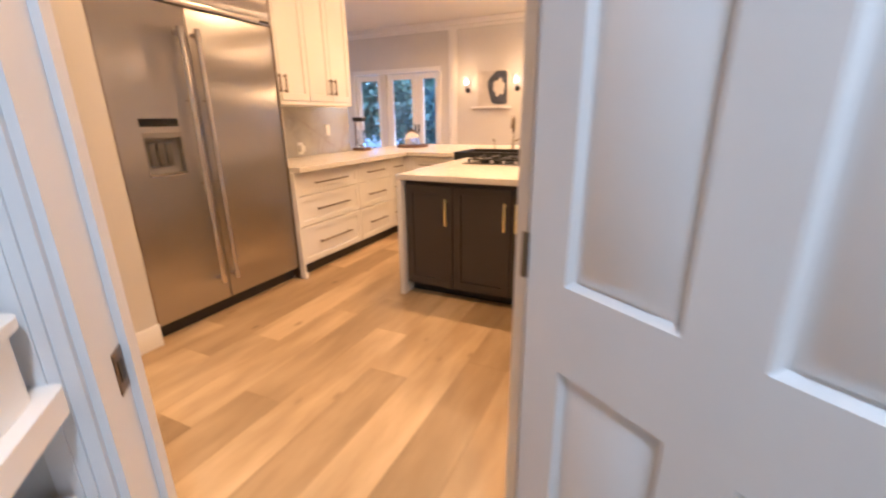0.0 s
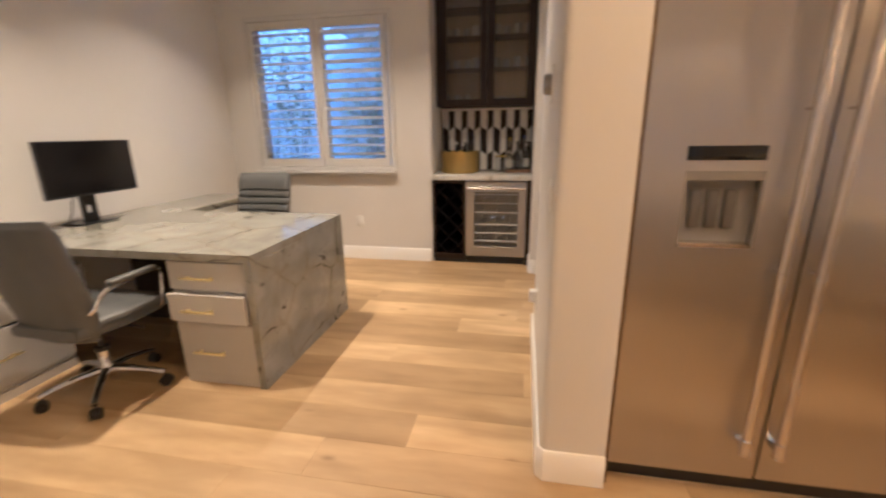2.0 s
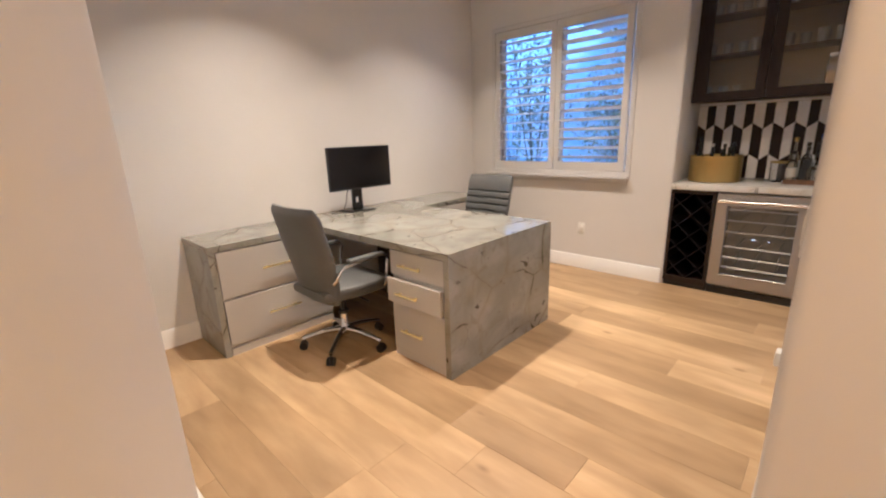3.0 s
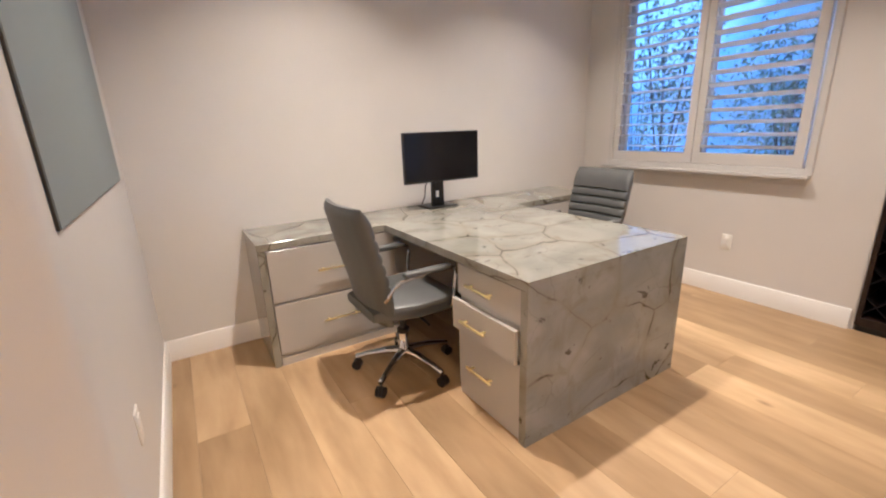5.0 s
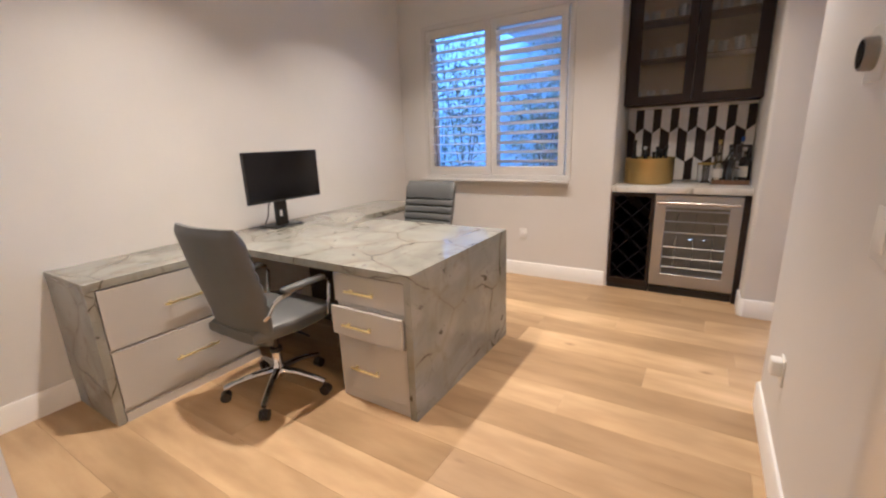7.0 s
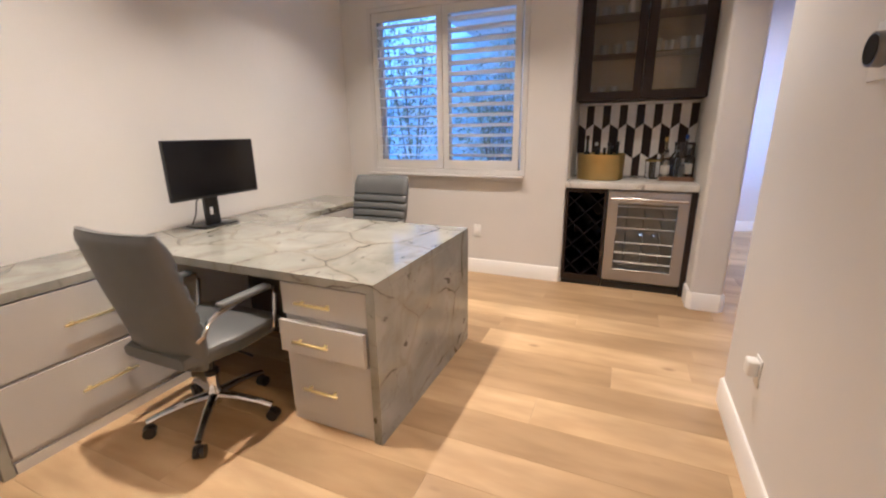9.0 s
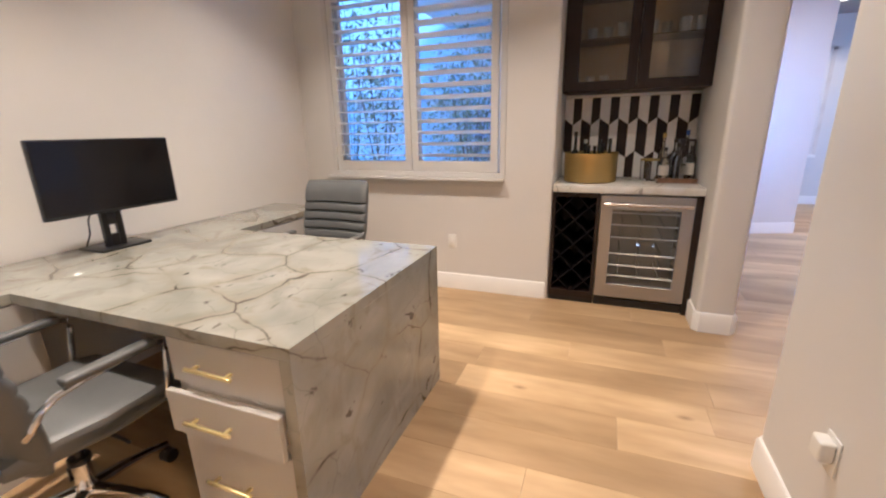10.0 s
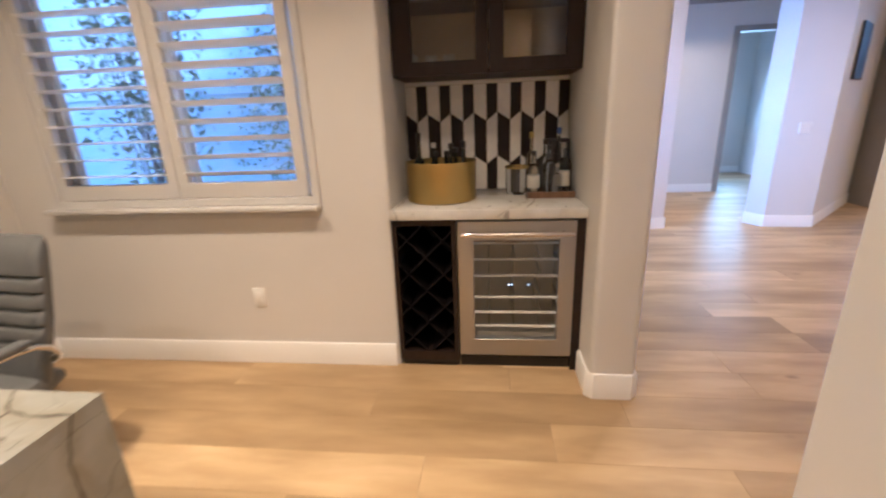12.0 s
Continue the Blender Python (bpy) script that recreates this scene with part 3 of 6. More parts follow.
# skirting boards
BBH = 0.135
for path, name in ((((WX, 0.34), (WX, SY)), "west"), (((WX, SY), (-4.46, SY)), "south"), (((-1.76, SY), (-1.178, SY)), "south"), (((-1.178, SY), tuple(CORNER), slant(S0 - 0.095, 0)), "pantry")):
    solid("baseboard", strip(bmesh.new(), path, 0.016, 0, BBH), TRIM, "white painted skirting board", "baseboard", "structure")
solid("baseboard", strip(bmesh.new(), [(-3.44, 1.50), (-3.44, 1.40), (-3.42, 1.38), (-2.15, 1.38), (-2.13, 1.40), (-2.13, 1.625)][::-1], 0.016, 0, BBH), TRIM, "white skirting board round the wall end", "baseboard", "structure")
solid("baseboard", strip(bmesh.new(), [(-4.9, 1.362), (-4.70, 1.362), (-4.675, 1.387), (-4.675, 1.557), (-4.70, 1.582), (-5.5, 1.582)][::-1], 0.016, 0, BBH), TRIM, "white skirting board round the wall end", "baseboard", "structure")
solid("baseboard", strip(bmesh.new(), [(-10.5, 4.7), (-10.5, 0.3)], 0.016, 0, BBH), TRIM, "white hall skirting board", "baseboard", "structure")
solid("baseboard", strip(bmesh.new(), [(-8.35, 2.98), (-8.03, 2.98), (-7.70, 2.0), (-8.02, 2.0)], 0.016, 0, BBH), TRIM, "white hall skirting board", "baseboard", "structure")
solid("baseboard", strip(bmesh.new(), [(-9.37, 6.0), (-8.0, 4.61), (-8.05, 4.12), (-8.26, 4.02), (-8.5, 4.25)], 0.016, 0, BBH), TRIM, "white hall skirting board", "baseboard", "structure")
solid("baseboard", strip(bmesh.new(), [(-12.9, 6.4), (-12.9, 3.1)], 0.016, 0, BBH), TRIM, "white hall skirting board", "baseboard", "structure")

# pantry doorway: jambs, stops, casings, strike plate
dj = bmesh.new()
for s in (S0, S1 - 0.018):
    prism(dj, [slant(s, 0.002), slant(s + 0.018, 0.002), slant(s + 0.018, -TH - 0.002), slant(s, -TH - 0.002)], 0, 2.04)
prism(dj, [slant(S0, 0.002), slant(S1, 0.002), slant(S1, -TH - 0.002), slant(S0, -TH - 0.002)], 2.04, 2.06)
for s in (S0 + 0.018, S1 - 0.03):
    prism(dj, [slant(s, -0.025), slant(s + 0.012, -0.025), slant(s + 0.012, -0.065), slant(s, -0.065)], 0, 2.04)
solid("door_jamb", dj, DOORPAINT, "white painted pantry door jamb", "door frame", "structure")
cs = bmesh.new()
for off, sgn in ((0.002, 1), (-TH - 0.002, -1)):
    for a, b in ((S0 - 0.060, S0 + 0.006), (S1 - 0.006, S1 + 0.060)):
        for p, q, th in ((a, b, 0.012), (a + 0.010, b - 0.018, 0.018), (a + 0.022, b - 0.032, 0.022)):
            prism(cs, [slant(p, off), slant(q, off), slant(q, off + sgn * th), slant(p, off + sgn * th)], 0, 2.12)
    prism(cs, [slant(S0 - 0.085, off), slant(S1 + 0.085, off), slant(S1 + 0.085, off + sgn * 0.018), slant(S0 - 0.085, off + sgn * 0.018)], 2.055, 2.14)
solid("door_casing", cs, DOORPAINT, "white moulded casing round the pantry doorway", "trim", "structure")
sp = bmesh.new()
prism(sp, [slant(S0 + 0.018, -0.108), slant(S0 + 0.0205, -0.108), slant(S0 + 0.0205, -0.070), slant(S0 + 0.018, -0.070)], 0.85, 0.925)
strike = solid("strike_plate", sp, BRONZE, "dark bronze latch strike plate on the door jamb", "strike plate")
sh = bmesh.new()
prism(sh, [slant(S0 + 0.0205, -0.099), slant(S0 + 0.0215, -0.099), slant(S0 + 0.0215, -0.079), slant(S0 + 0.0205, -0.079)], 0.87, 0.905)
part("latch_hole", sh, BLACK, strike)


def panel_door():
    """Six-panel door leaf, hinge edge at the origin, leaf along +x, room side towards +y."""
    ob = thing("pantry_door", (0, 0, 0), "white six-panel pantry door standing open", "door", local=True)
    w, h, t = 0.76, 2.03, 0.035
    cols = [(0.097, 0.31), (0.413, 0.63)]
    rows = [(0.24, 0.811), (0.985, 1.55), (1.66, 1.90)]
    xs = [0, cols[0][0], cols[0][1], cols[1][0], cols[1][1], w]
    zs = [0.01, rows[0][0], rows[0][1], rows[1][0], rows[1][1], rows[2][0], rows[2][1], h]
    frame_b = bmesh.new()
    for side in (0, 1):
        y = 0 if side else -t
        inward = -1 if side else 1
        for i in range(5):
            for k in range(7):
                x0, x1, z0, z1 = xs[i], xs[i + 1], zs[k], zs[k + 1]
                if i in (1, 3) and k in (1, 3, 5):
                    loops = []
                    for d, dep in ((0, 0), (0.010, 0.0145), (0.015, 0.015), (0.041, 0.002)):
                        yy = y + inward * dep
                        loops.append([frame_b.verts.new(c) for c in ((x0 + d, yy, z0 + d), (x1 - d, yy, z0 + d), (x1 - d, yy, z1 - d), (x0 + d, yy, z1 - d))])
                    for a, b in zip(loops, loops[1:]):
                        for q in range(4):
                            frame_b.faces.new((a[q], a[(q + 1) % 4], b[(q + 1) % 4], b[q]))
                    frame_b.faces.new(loops[-1])
                else:
                    frame_b.faces.new([frame_b.verts.new(c) for c in ((x0, y, z0), (x1, y, z0), (x1, y, z1), (x0, y, z1))])
    for a, b in (((0, 0.01), (w, 0.01)), ((w, 0.01), (w, h)), ((w, h), (0, h)), ((0, h), (0, 0.01))):
        frame_b.faces.new([frame_b.verts.new(c) for c in ((a[0], 0, a[1]), (b[0], 0, b[1]), (b[0], -t, b[1]), (a[0], -t, a[1]))])
    bmesh.ops.remove_doubles(frame_b, verts=frame_b.verts, dist=0.0002)
    leaf = part("leaf", frame_b, DOORPAINT, ob)
    for z in (0.22, 1.02, 1.80):
        hb_ = bmesh.new()
        rod(hb_, (-0.006, 0.006, z - 0.045), (-0.006, 0.006, z + 0.045), 0.006)
        quad_box(hb_, -0.002, 0.0, -0.03, 0.004, z - 0.045, z + 0.045)
        part("hinge", hb_, BRONZE, ob, "dark bronze hinge")
    kb = bmesh.new()
    rod(kb, (0.70, 0, 0.93), (0.70, 0.045, 0.93), 0.01)
    rod(kb, (0.70, 0.0, 0.93), (0.70, 0.008, 0.93), 0.03, seg=20)
    quad_box(kb, 0.59, 0.71, 0.04, 0.052, 0.92, 0.94, 0.004)
    rod(kb, (0.70, -t, 0.93), (0.70, -t - 0.045, 0.93), 0.01)
    quad_box(kb, 0.59, 0.71, -t - 0.052, -t - 0.04, 0.92, 0.94, 0.004)
    part("lever_handle", kb, BRONZE, ob, "dark bronze lever handle")
    return ob


hx, hy = 0.178, 1.092
panel_door().matrix_basis = pose(hx, hy, 0, 0, 0, -34.2) @ Matrix.Diagonal((1, -1, 1, 1))

# pantry shelves beside the doorway
for z in (0.45, 0.94, 1.42):
    shelf = thing("pantry_shelf", (*slant(0.78, -0.32), z), "white painted pantry shelf", "shelf", "pantry shelves")
    bm = bmesh.new()
    prism(bm, rounded([slant(1.042, -0.195), slant(1.042, -0.40), slant(0.30, -0.42), slant(0.30, -0.18)], [0, 1], 0.02), z - 0.04, z)
    part("board", bm, TRIM, shelf)
for z, h in ((0.94, 0.10), (0.45, 0.30)):
    bn = thing("storage_bin", (*slant(0.90, -0.30), z), "white plastic storage bin on the pantry shelf", "bin", "pantry bins")
    bm = bmesh.new()
    prism(bm, rounded([slant(1.02, -0.215), slant(1.02, -0.38), slant(0.74, -0.39), slant(0.74, -0.205)], [0, 1, 2, 3], 0.03), z + 0.001, z + h)
    part("body", bm, PLASTIC, bn)
    bm = bmesh.new()
    prism(bm, rounded([slant(1.03, -0.205), slant(1.03, -0.39), slant(0.73, -0.40), slant(0.73, -0.195)], [0, 1, 2, 3], 0.035), z + h, z + h + 0.014)
    part("lid", bm, PLASTIC, bn, "white lid")

# crown moulding and pilasters on the far wall
solid("crown_moulding", boxes((-9.0, 2.6, YF - 0.07, YF, CEIL - 0.10, CEIL - 0.004), (-9.0, 2.6, YF - 0.035, YF, CEIL - 0.16, CEIL - 0.10), bevel=0.008), TRIM, "white crown moulding", "trim", "structure")
for x in (-3.28, -1.68):
    solid("pilaster", boxes((x - 0.09, x + 0.09, YF - 0.03, YF, 0, CEIL - 0.16), (x - 0.05, x + 0.05, YF - 0.045, YF - 0.03, 0.15, CEIL - 0.2), bevel=0.006), TRIM, "white moulded wall pilaster", "trim", "structure")


def glazed_door(x0, x1, g0, g1, handle_x=None):
    """One glazed leaf between x0 and x1 with glass from g0 to g1."""
    ob = thing("french_door", ((x0 + x1) / 2, YF + 0.05, 0), "white framed glazed patio door", "door", "patio doors")
    y0, y1 = YF + 0.03, YF + 0.08
    part("door_frame", ring("y", y1, y0, (x0, x1, 0, 2.18), (g0, g1, 0.25, 2.07), 0.004), TRIM, ob)
    pane = part("pane", box(g0, g1, y0 + 0.02, y0 + 0.026, 0.25, 2.07), GLASS, ob, "clear glass pane")
    pane.visible_shadow = False
    if handle_x:
        bm = box(handle_x - 0.02, handle_x + 0.02, y0 - 0.012, y0, 0.98, 1.16, 0.004)
        rod(bm, (handle_x, y0 - 0.03, 1.05), (handle_x, y0, 1.05), 0.012)
        part("handle", bm, BLACK, ob, "dark door handle")
    return ob


glazed_door(-5.66, -5.02, -5.55, -5.10)
glazed_door(-4.86, -4.15, -4.72, -4.25, -4.19)
glazed_door(-4.145, -3.62, -3.98, -3.70, -4.10)
glazed_door(-1.42, -0.84, -1.33, -0.98, -0.885)
glazed_door(-0.835, -0.20, -0.69, -0.31, -0.79)
glazed_door(-0.195, 0.45, -0.03, 0.32)
glazed_door(0.455, 1.22, 0.60, 1.05)
hd = boxes((-5.72, -3.56, YF - 0.025, YF, 2.19, 2.28), (-1.48, 1.28, YF - 0.025, YF, 2.19, 2.28), (-5.74, -5.66, YF - 0.02, YF, 0, 2.19), (-3.62, -3.54, YF - 0.02, YF, 0, 2.19), (-1.5, -1.42, YF - 0.02, YF, 0, 2.19), bevel=0.004)
solid("door_casing", hd, TRIM, "white casing round the patio doors", "trim", "structure")

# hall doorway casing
solid("door_casing", boxes((-10.5, -10.47, 4.70, 4.78, 0, 2.58), (-10.5, -10.47, 5.72, 5.80, 0, 2.58), (-10.5, -10.47, 4.78, 5.72, 2.5, 2.58)), HALLGREY, "grey casing round the hall doorway", "trim", "structure")

# jamb is painted whiter than its grey casing for the daylight on it
solid("door_jamb", boxes((-10.65, -10.502, 4.782, 4.797, 0, 2.497), (-10.65, -10.502, 5.703, 5.718, 0, 2.497)), TRIM, "hall door jamb in a lighter white for its daylight", "door frame", "structure")

# downlights in the ceilings
for x, y in OFFICE_LIGHTS + KITCHEN_LIGHTS + HALL_LIGHTS:
    dl = thing("downlight", (x, y, CEIL), "round recessed ceiling downlight, lit", "downlight", "ceiling downlights")
    bm = lathe(bmesh.new(), [(0.062, 0), (0.085, -0.004), (0.085, 0), (0.062, 0.0)], (x, y, CEIL))
    part("ring", bm, TRIM, dl)
    part("lens", lathe(bmesh.new(), [(0, -0.002), (0.06, -0.002), (0.06, 0.0), (0, 0)], (x, y, CEIL)), DISC, dl, "glowing lens")

# ---- office ----
# window with plantation shutters
win = thing("window_1", (WX - 0.12, -0.785, 1.0), "white framed window behind plantation shutters", "window", kind="structure")
part("window_frame", ring("x", WX - 0.16, WX - 0.11, (-1.53, -0.04, 1.0, 2.43), (-1.48, -0.09, 1.05, 2.38)), TRIM, win)
part("mullion", box(WX - 0.16, WX - 0.11, -0.81, -0.76, 1.05, 2.38), TRIM, win)
for a, b in ((-1.48, -0.81), (-0.76, -0.09)):
    pn = part("pane", box(WX - 0.14, WX - 0.135, a, b, 1.05, 2.38), GLASS, win, "clear glass pane")
    pn.visible_shadow = False
part("window_sill", box(WX, WX + 0.068, -1.59, -0.004, 0.934, 0.958, 0.005), SHUTTERDIM, win, "white painted sill")
part("apron", box(WX, WX + 0.016, -1.57, -0.022, 0.888, 0.934, 0.004), SHUTTERDIM, win)
sh = thing("plantation_shutters", (WX, -0.785, 0.985), "white plantation shutters with tilted louvres", "shutters")
FX0, FX1 = WX - 0.035, WX + 0.012
part("shutter_frame", ring("x", FX0, FX1, (-1.56, 0.0, 0.958, 2.46), (-1.515, -0.045, 1.0, 2.415), 0.005), SHUTTERDIM, sh)
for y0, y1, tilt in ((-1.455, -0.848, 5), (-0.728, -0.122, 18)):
    pan = part("shutter_panel", ring("x", FX0 + 0.004, FX1 - 0.008, (y0 - 0.058, y1 + 0.058, 1.002, 2.413), (y0, y1, 1.085, 2.335), 0.003), SHUTTERDIM, sh)
    n = 14
    for i in range(n):
        z = 1.085 + (i + 0.5) * (1.25 / n)
        bm = bmesh.new()
        prof = []
        for k in range(10):
            a = 2 * math.pi * k / 10
            prof.append((0.044 * math.cos(a), 0.0055 * math.sin(a)))
        ca, sa = math.cos(radians(tilt)), math.sin(radians(tilt))
        ends = []
        for y in (y0 + 0.002, y1 - 0.002):
            ends.append([bm.verts.new(((FX0 + FX1) / 2 + p * ca - q * sa, y, z + p * sa + q * ca)) for p, q in prof])
        for k in range(10):
            bm.faces.new((ends[0][k], ends[0][(k + 1) % 10], ends[1][(k + 1) % 10], ends[1][k]))
        bm.faces.new(ends[0][::-1])
        bm.faces.new(ends[1])
        part("louvre", bm, LOUVER, pan)


def outlet(name, place, normal, label, category="outlet", w=0.072, h=0.115):
    """A wall plate with two sockets; normal is 'x+', 'x-', 'y-'."""
    x, y, z = place
    ob = thing(name, place, label, category)

    def flat(a0, a1, z0, z1, d0, d1, bev=0.0):
        if normal == "x+":
            return box(x + d0, x + d1, y + a0, y + a1, z + z0, z + z1, bev)
        if normal == "x-":
            return box(x - d1, x - d0, y + a0, y + a1, z + z0, z + z1, bev)
        return box(x + a0, x + a1, y - d1, y - d0, z + z0, z + z1, bev)
    part("plate", flat(-w / 2, w / 2, -h / 2, h / 2, 0, 0.006, 0.002), PLASTIC, ob)
    part("insert", flat(-w * 0.24, w * 0.24, -h * 0.3, h * 0.3, 0.006, 0.009, 0.001), TRIM, ob)
    return ob


outlet("wall_outlet", (WX, -0.442, 0.42), "x+", "white wall outlet below the window")
outlet("wall_outlet", (-1.178, -0.46, 0.45), "x-", "white wall outlet below the picture")
outlet("light_switch", (-2.27, 1.38, 1.12), "y-", "white double rocker light switch plate", "light switch", 0.118, 0.118)
pl = thing("plug_in_device", (-2.983, 1.38, 0.44), "small white plug-in device on the wall", "plug")
part("plate", box(-3.02, -2.948, 1.374, 1.38, 0.37, 0.485, 0.002), PLASTIC, pl)
part("body", box(-3.012, -2.956, 1.335, 1.374, 0.41, 0.475, 0.008, 3), PLASTIC, pl)
bp_ = thing("wall_plate", (-2.595, 1.38, 1.525), "square white wall plate behind the thermostat", "wall plate")
part("plate", box(-2.665, -2.525, 1.3755, 1.38, 1.455, 1.595, 0.003), PLASTIC, bp_)
tm = thing("thermostat", (-2.595, 1.38, 1.525), "round steel thermostat on the wall", "thermostat")
bm = bmesh.new()
rod(bm, (-2.595, 1.38, 1.525), (-2.595, 1.372, 1.525), 0.040, seg=32)
part("base", bm, THERMO, tm)
bm = bmesh.new()
rod(bm, (-2.595, 1.372, 1.525), (-2.595, 1.347, 1.525), 0.042, 0.040, seg=32)
part("ring", bm, THERMO, tm, "brushed steel ring")
bm = bmesh.new()
rod(bm, (-2.595, 1.347, 1.525), (-2.595, 1.345, 1.525), 0.034, seg=32)
part("display", bm, SCREEN, tm, "dark glass display")

# big canvas on the short wall
cv = thing("wall_canvas", (-1.2, -0.85, 1.15), "large plain blue-grey canvas with dark edges", "picture")
part("canvas_face", box(-1.188, -1.185, -1.555, -0.185, 1.152, 2.25), BOARD, cv)
part("frame", box(-1.185, -1.178, -1.56, -0.18, 1.147, 2.255, 0.002), BOARDSIDE, cv, "dark thin frame")

# desk: stone top and end panel, return along the wall, drawers
TOP = 0.762
desk = thing("partners_desk", (-3.04, -0.9, 0), "grey veined polished stone desk with waterfall ends", "desk")
bm = bmesh.new()
quad_box(bm, -3.59, -2.49, -1.36, -0.05, TOP - 0.042, TOP, 0.0006, 1)
quad_box(bm, -4.45, -1.72, SY + 0.002, -1.36, TOP - 0.042, TOP, 0.002, 1)
part("top", bm, STONE, desk)
part("end_panel", box(-3.59, -2.49, -0.092, -0.05, 0, TOP - 0.0421, 0.0006, 1), STONE, desk)
part("end_panel", box(-1.762, -1.722, SY + 0.002, -1.362, 0, TOP - 0.042, 0.002, 1), STONE, desk)
part("end_panel", box(-4.448, -4.41, SY + 0.002, -1.362, 0, TOP - 0.042, 0.002, 1), STONE, desk)
# near-black sheet closes the knee space between the pedestals
part("knee_panel", box(-3.06, -3.02, -1.36, -0.56, 0.1, TOP - 0.042), CARCASS, desk, "near-black sheet across the knee space")


def drawer_unit(x0, x1, y0, y1, face, splits, open_by=None, handle=0.19, frac=0.5, hz=0.5, label="", name="drawer_pedestal"):
    """A drawer pedestal. face: 'x+', 'x-' or 'y+' says where the fronts look."""
    ob = thing(name, ((x0 + x1) / 2, (y0 + y1) / 2, 0), label, "drawers")
    zt = TOP - 0.044
    part("body", box(x0 + (0.02 if face == "x-" else 0), x1 - (0.02 if face == "x+" else 0), y0, y1 - (0.02 if face == "y+" else 0), 0.012, zt), LACQUER, ob)
    part("plinth", box(x0 + 0.004, x1 - 0.004, y0 + 0.004, y1 - 0.004, 0, 0.05), LACQUER, ob)
    for i, (z0, z1) in enumerate(splits):
        pull = open_by.get(i, 0) if open_by else 0
        g = 0.003
        if face == "x+":
            b0 = (x1 - 0.02 + pull, x1 + pull, y0 + g, y1 - g, z0 + g, z1 - g)
        elif face == "x-":
            b0 = (x0 - pull, x0 + 0.02 - pull, y0 + g, y1 - g, z0 + g, z1 - g)
        else:
            b0 = (x0 + g, x1 - g, y1 - 0.02 + pull, y1 + pull, z0 + g, z1 - g)
        dr = part("drawer", box(*b0, 0.0015, 1), LACQUER, ob, "glossy greige drawer front" + (" pulled slightly open" if pull else ""))
        if pull:
            part("drawer_box", box(x1 - 0.3, x1 - 0.02 + pull, y0 + 0.03, y1 - 0.03, z0 + 0.02, z1 - 0.03), TRIM, dr, "white drawer box")
        zc = z0 + (z1 - z0) * hz
        hb_ = bmesh.new()
        if face == "y+":
            c = x0 + (x1 - x0) * frac
            quad_box(hb_, c - handle / 2, c + handle / 2, b0[3] + 0.022, b0[3] + 0.032, zc - 0.005, zc + 0.005, 0.0015)
            for s in (-1, 1):
                quad_box(hb_, c + s * handle * 0.36 - 0.005, c + s * handle * 0.36 + 0.005, b0[3], b0[3] + 0.024, zc - 0.004, zc + 0.004)
        else:
            fx, sg = (b0[1], 1) if face == "x+" else (b0[0], -1)
            c = y0 + (y1 - y0) * frac
            lo, hi = sorted((fx + sg * 0.022, fx + sg * 0.032))
            quad_box(hb_, lo, hi, c - handle / 2, c + handle / 2, zc - 0.005, zc + 0.005, 0.0015)
            lo, hi = sorted((fx, fx + sg * 0.024))
            for s in (-1, 1):
                quad_box(hb_, lo, hi, c + s * handle * 0.36 - 0.005, c + s * handle * 0.36 + 0.005, zc - 0.004, zc + 0.004)
        part("handle", hb_, BRASS, dr, "brass bar handle")
    return ob


PED = [(0.05, 0.375), (0.385, 0.545), (0.555, 0.715)]
drawer_unit(-3.0, -2.5, -0.555, -0.095, "x+", PED, {1: 0.035}, 0.19, 0.42, 0.46, "greige lacquered drawer pedestal under the desk, middle drawer ajar")
drawer_unit(-3.58, -3.08, -0.555, -0.095, "x-", PED, None, 0.19, 0.5, 0.5, "greige lacquered drawer pedestal under the desk")
drawer_unit(-2.55, -1.764, SY + 0.05, -1.362, "y+", [(0.075, 0.39), (0.40, 0.715)], None, 0.24, 0.5, 0.5, "wide greige lacquered file drawers under the wall return")
drawer_unit(-4.405, -3.62, SY + 0.05, -1.362, "y+", [(0.075, 0.39), (0.40, 0.715)], None, 0.24, 0.5, 0.5, "wide greige lacquered file drawers under the wall return")

# monitor
mo = thing("computer_monitor", (-3.116, -1.70, TOP), "black flat computer monitor on a stand", "monitor")
bm = bmesh.new()
quad_box(bm, -3.396, -2.761, -1.60, -1.572, 0.965, 1.318, 0.006)
quad_box(bm, -3.286, -2.886, -1.63, -1.60, 1.02, 1.24, 0.012)
part("housing", bm, BLACK, mo)
part("screen", box(-3.389, -2.768, -1.574, -1.5705, 0.980, 1.311), SCREEN, mo, "dark switched-off screen")
bm = bmesh.new()
for x0, x1, z0, z1 in ((-3.131, -3.101, TOP + 0.012, 1.10), (-3.061, -3.031, TOP + 0.012, 1.10), (-3.101, -3.061, TOP + 0.012, TOP + 0.075), (-3.101, -3.061, TOP + 0.125, 1.10)):
    quad_box(bm, x0, x1, -1.685, -1.66, z0, z1, 0.002, 1)
quad_box(bm, -3.116, -3.046, -1.67, -1.62, 1.06, 1.16)
part("stand", bm, BLACK, mo)
part("foot", box(-3.221, -2.971, -1.80, -1.60, TOP, TOP + 0.012, 0.004), BLACK, mo)
cab_b = tube(bmesh.new(), [(-2.986, -1.62, 1.0), (-2.971, -1.66, 0.93), (-2.986, -1.70, 0.85), (-2.976, -1.73, TOP + 0.03), (-3.006, -1.78, TOP + 0.006)], 0.004, 8)
part("cable", cab_b, BLACK, mo)


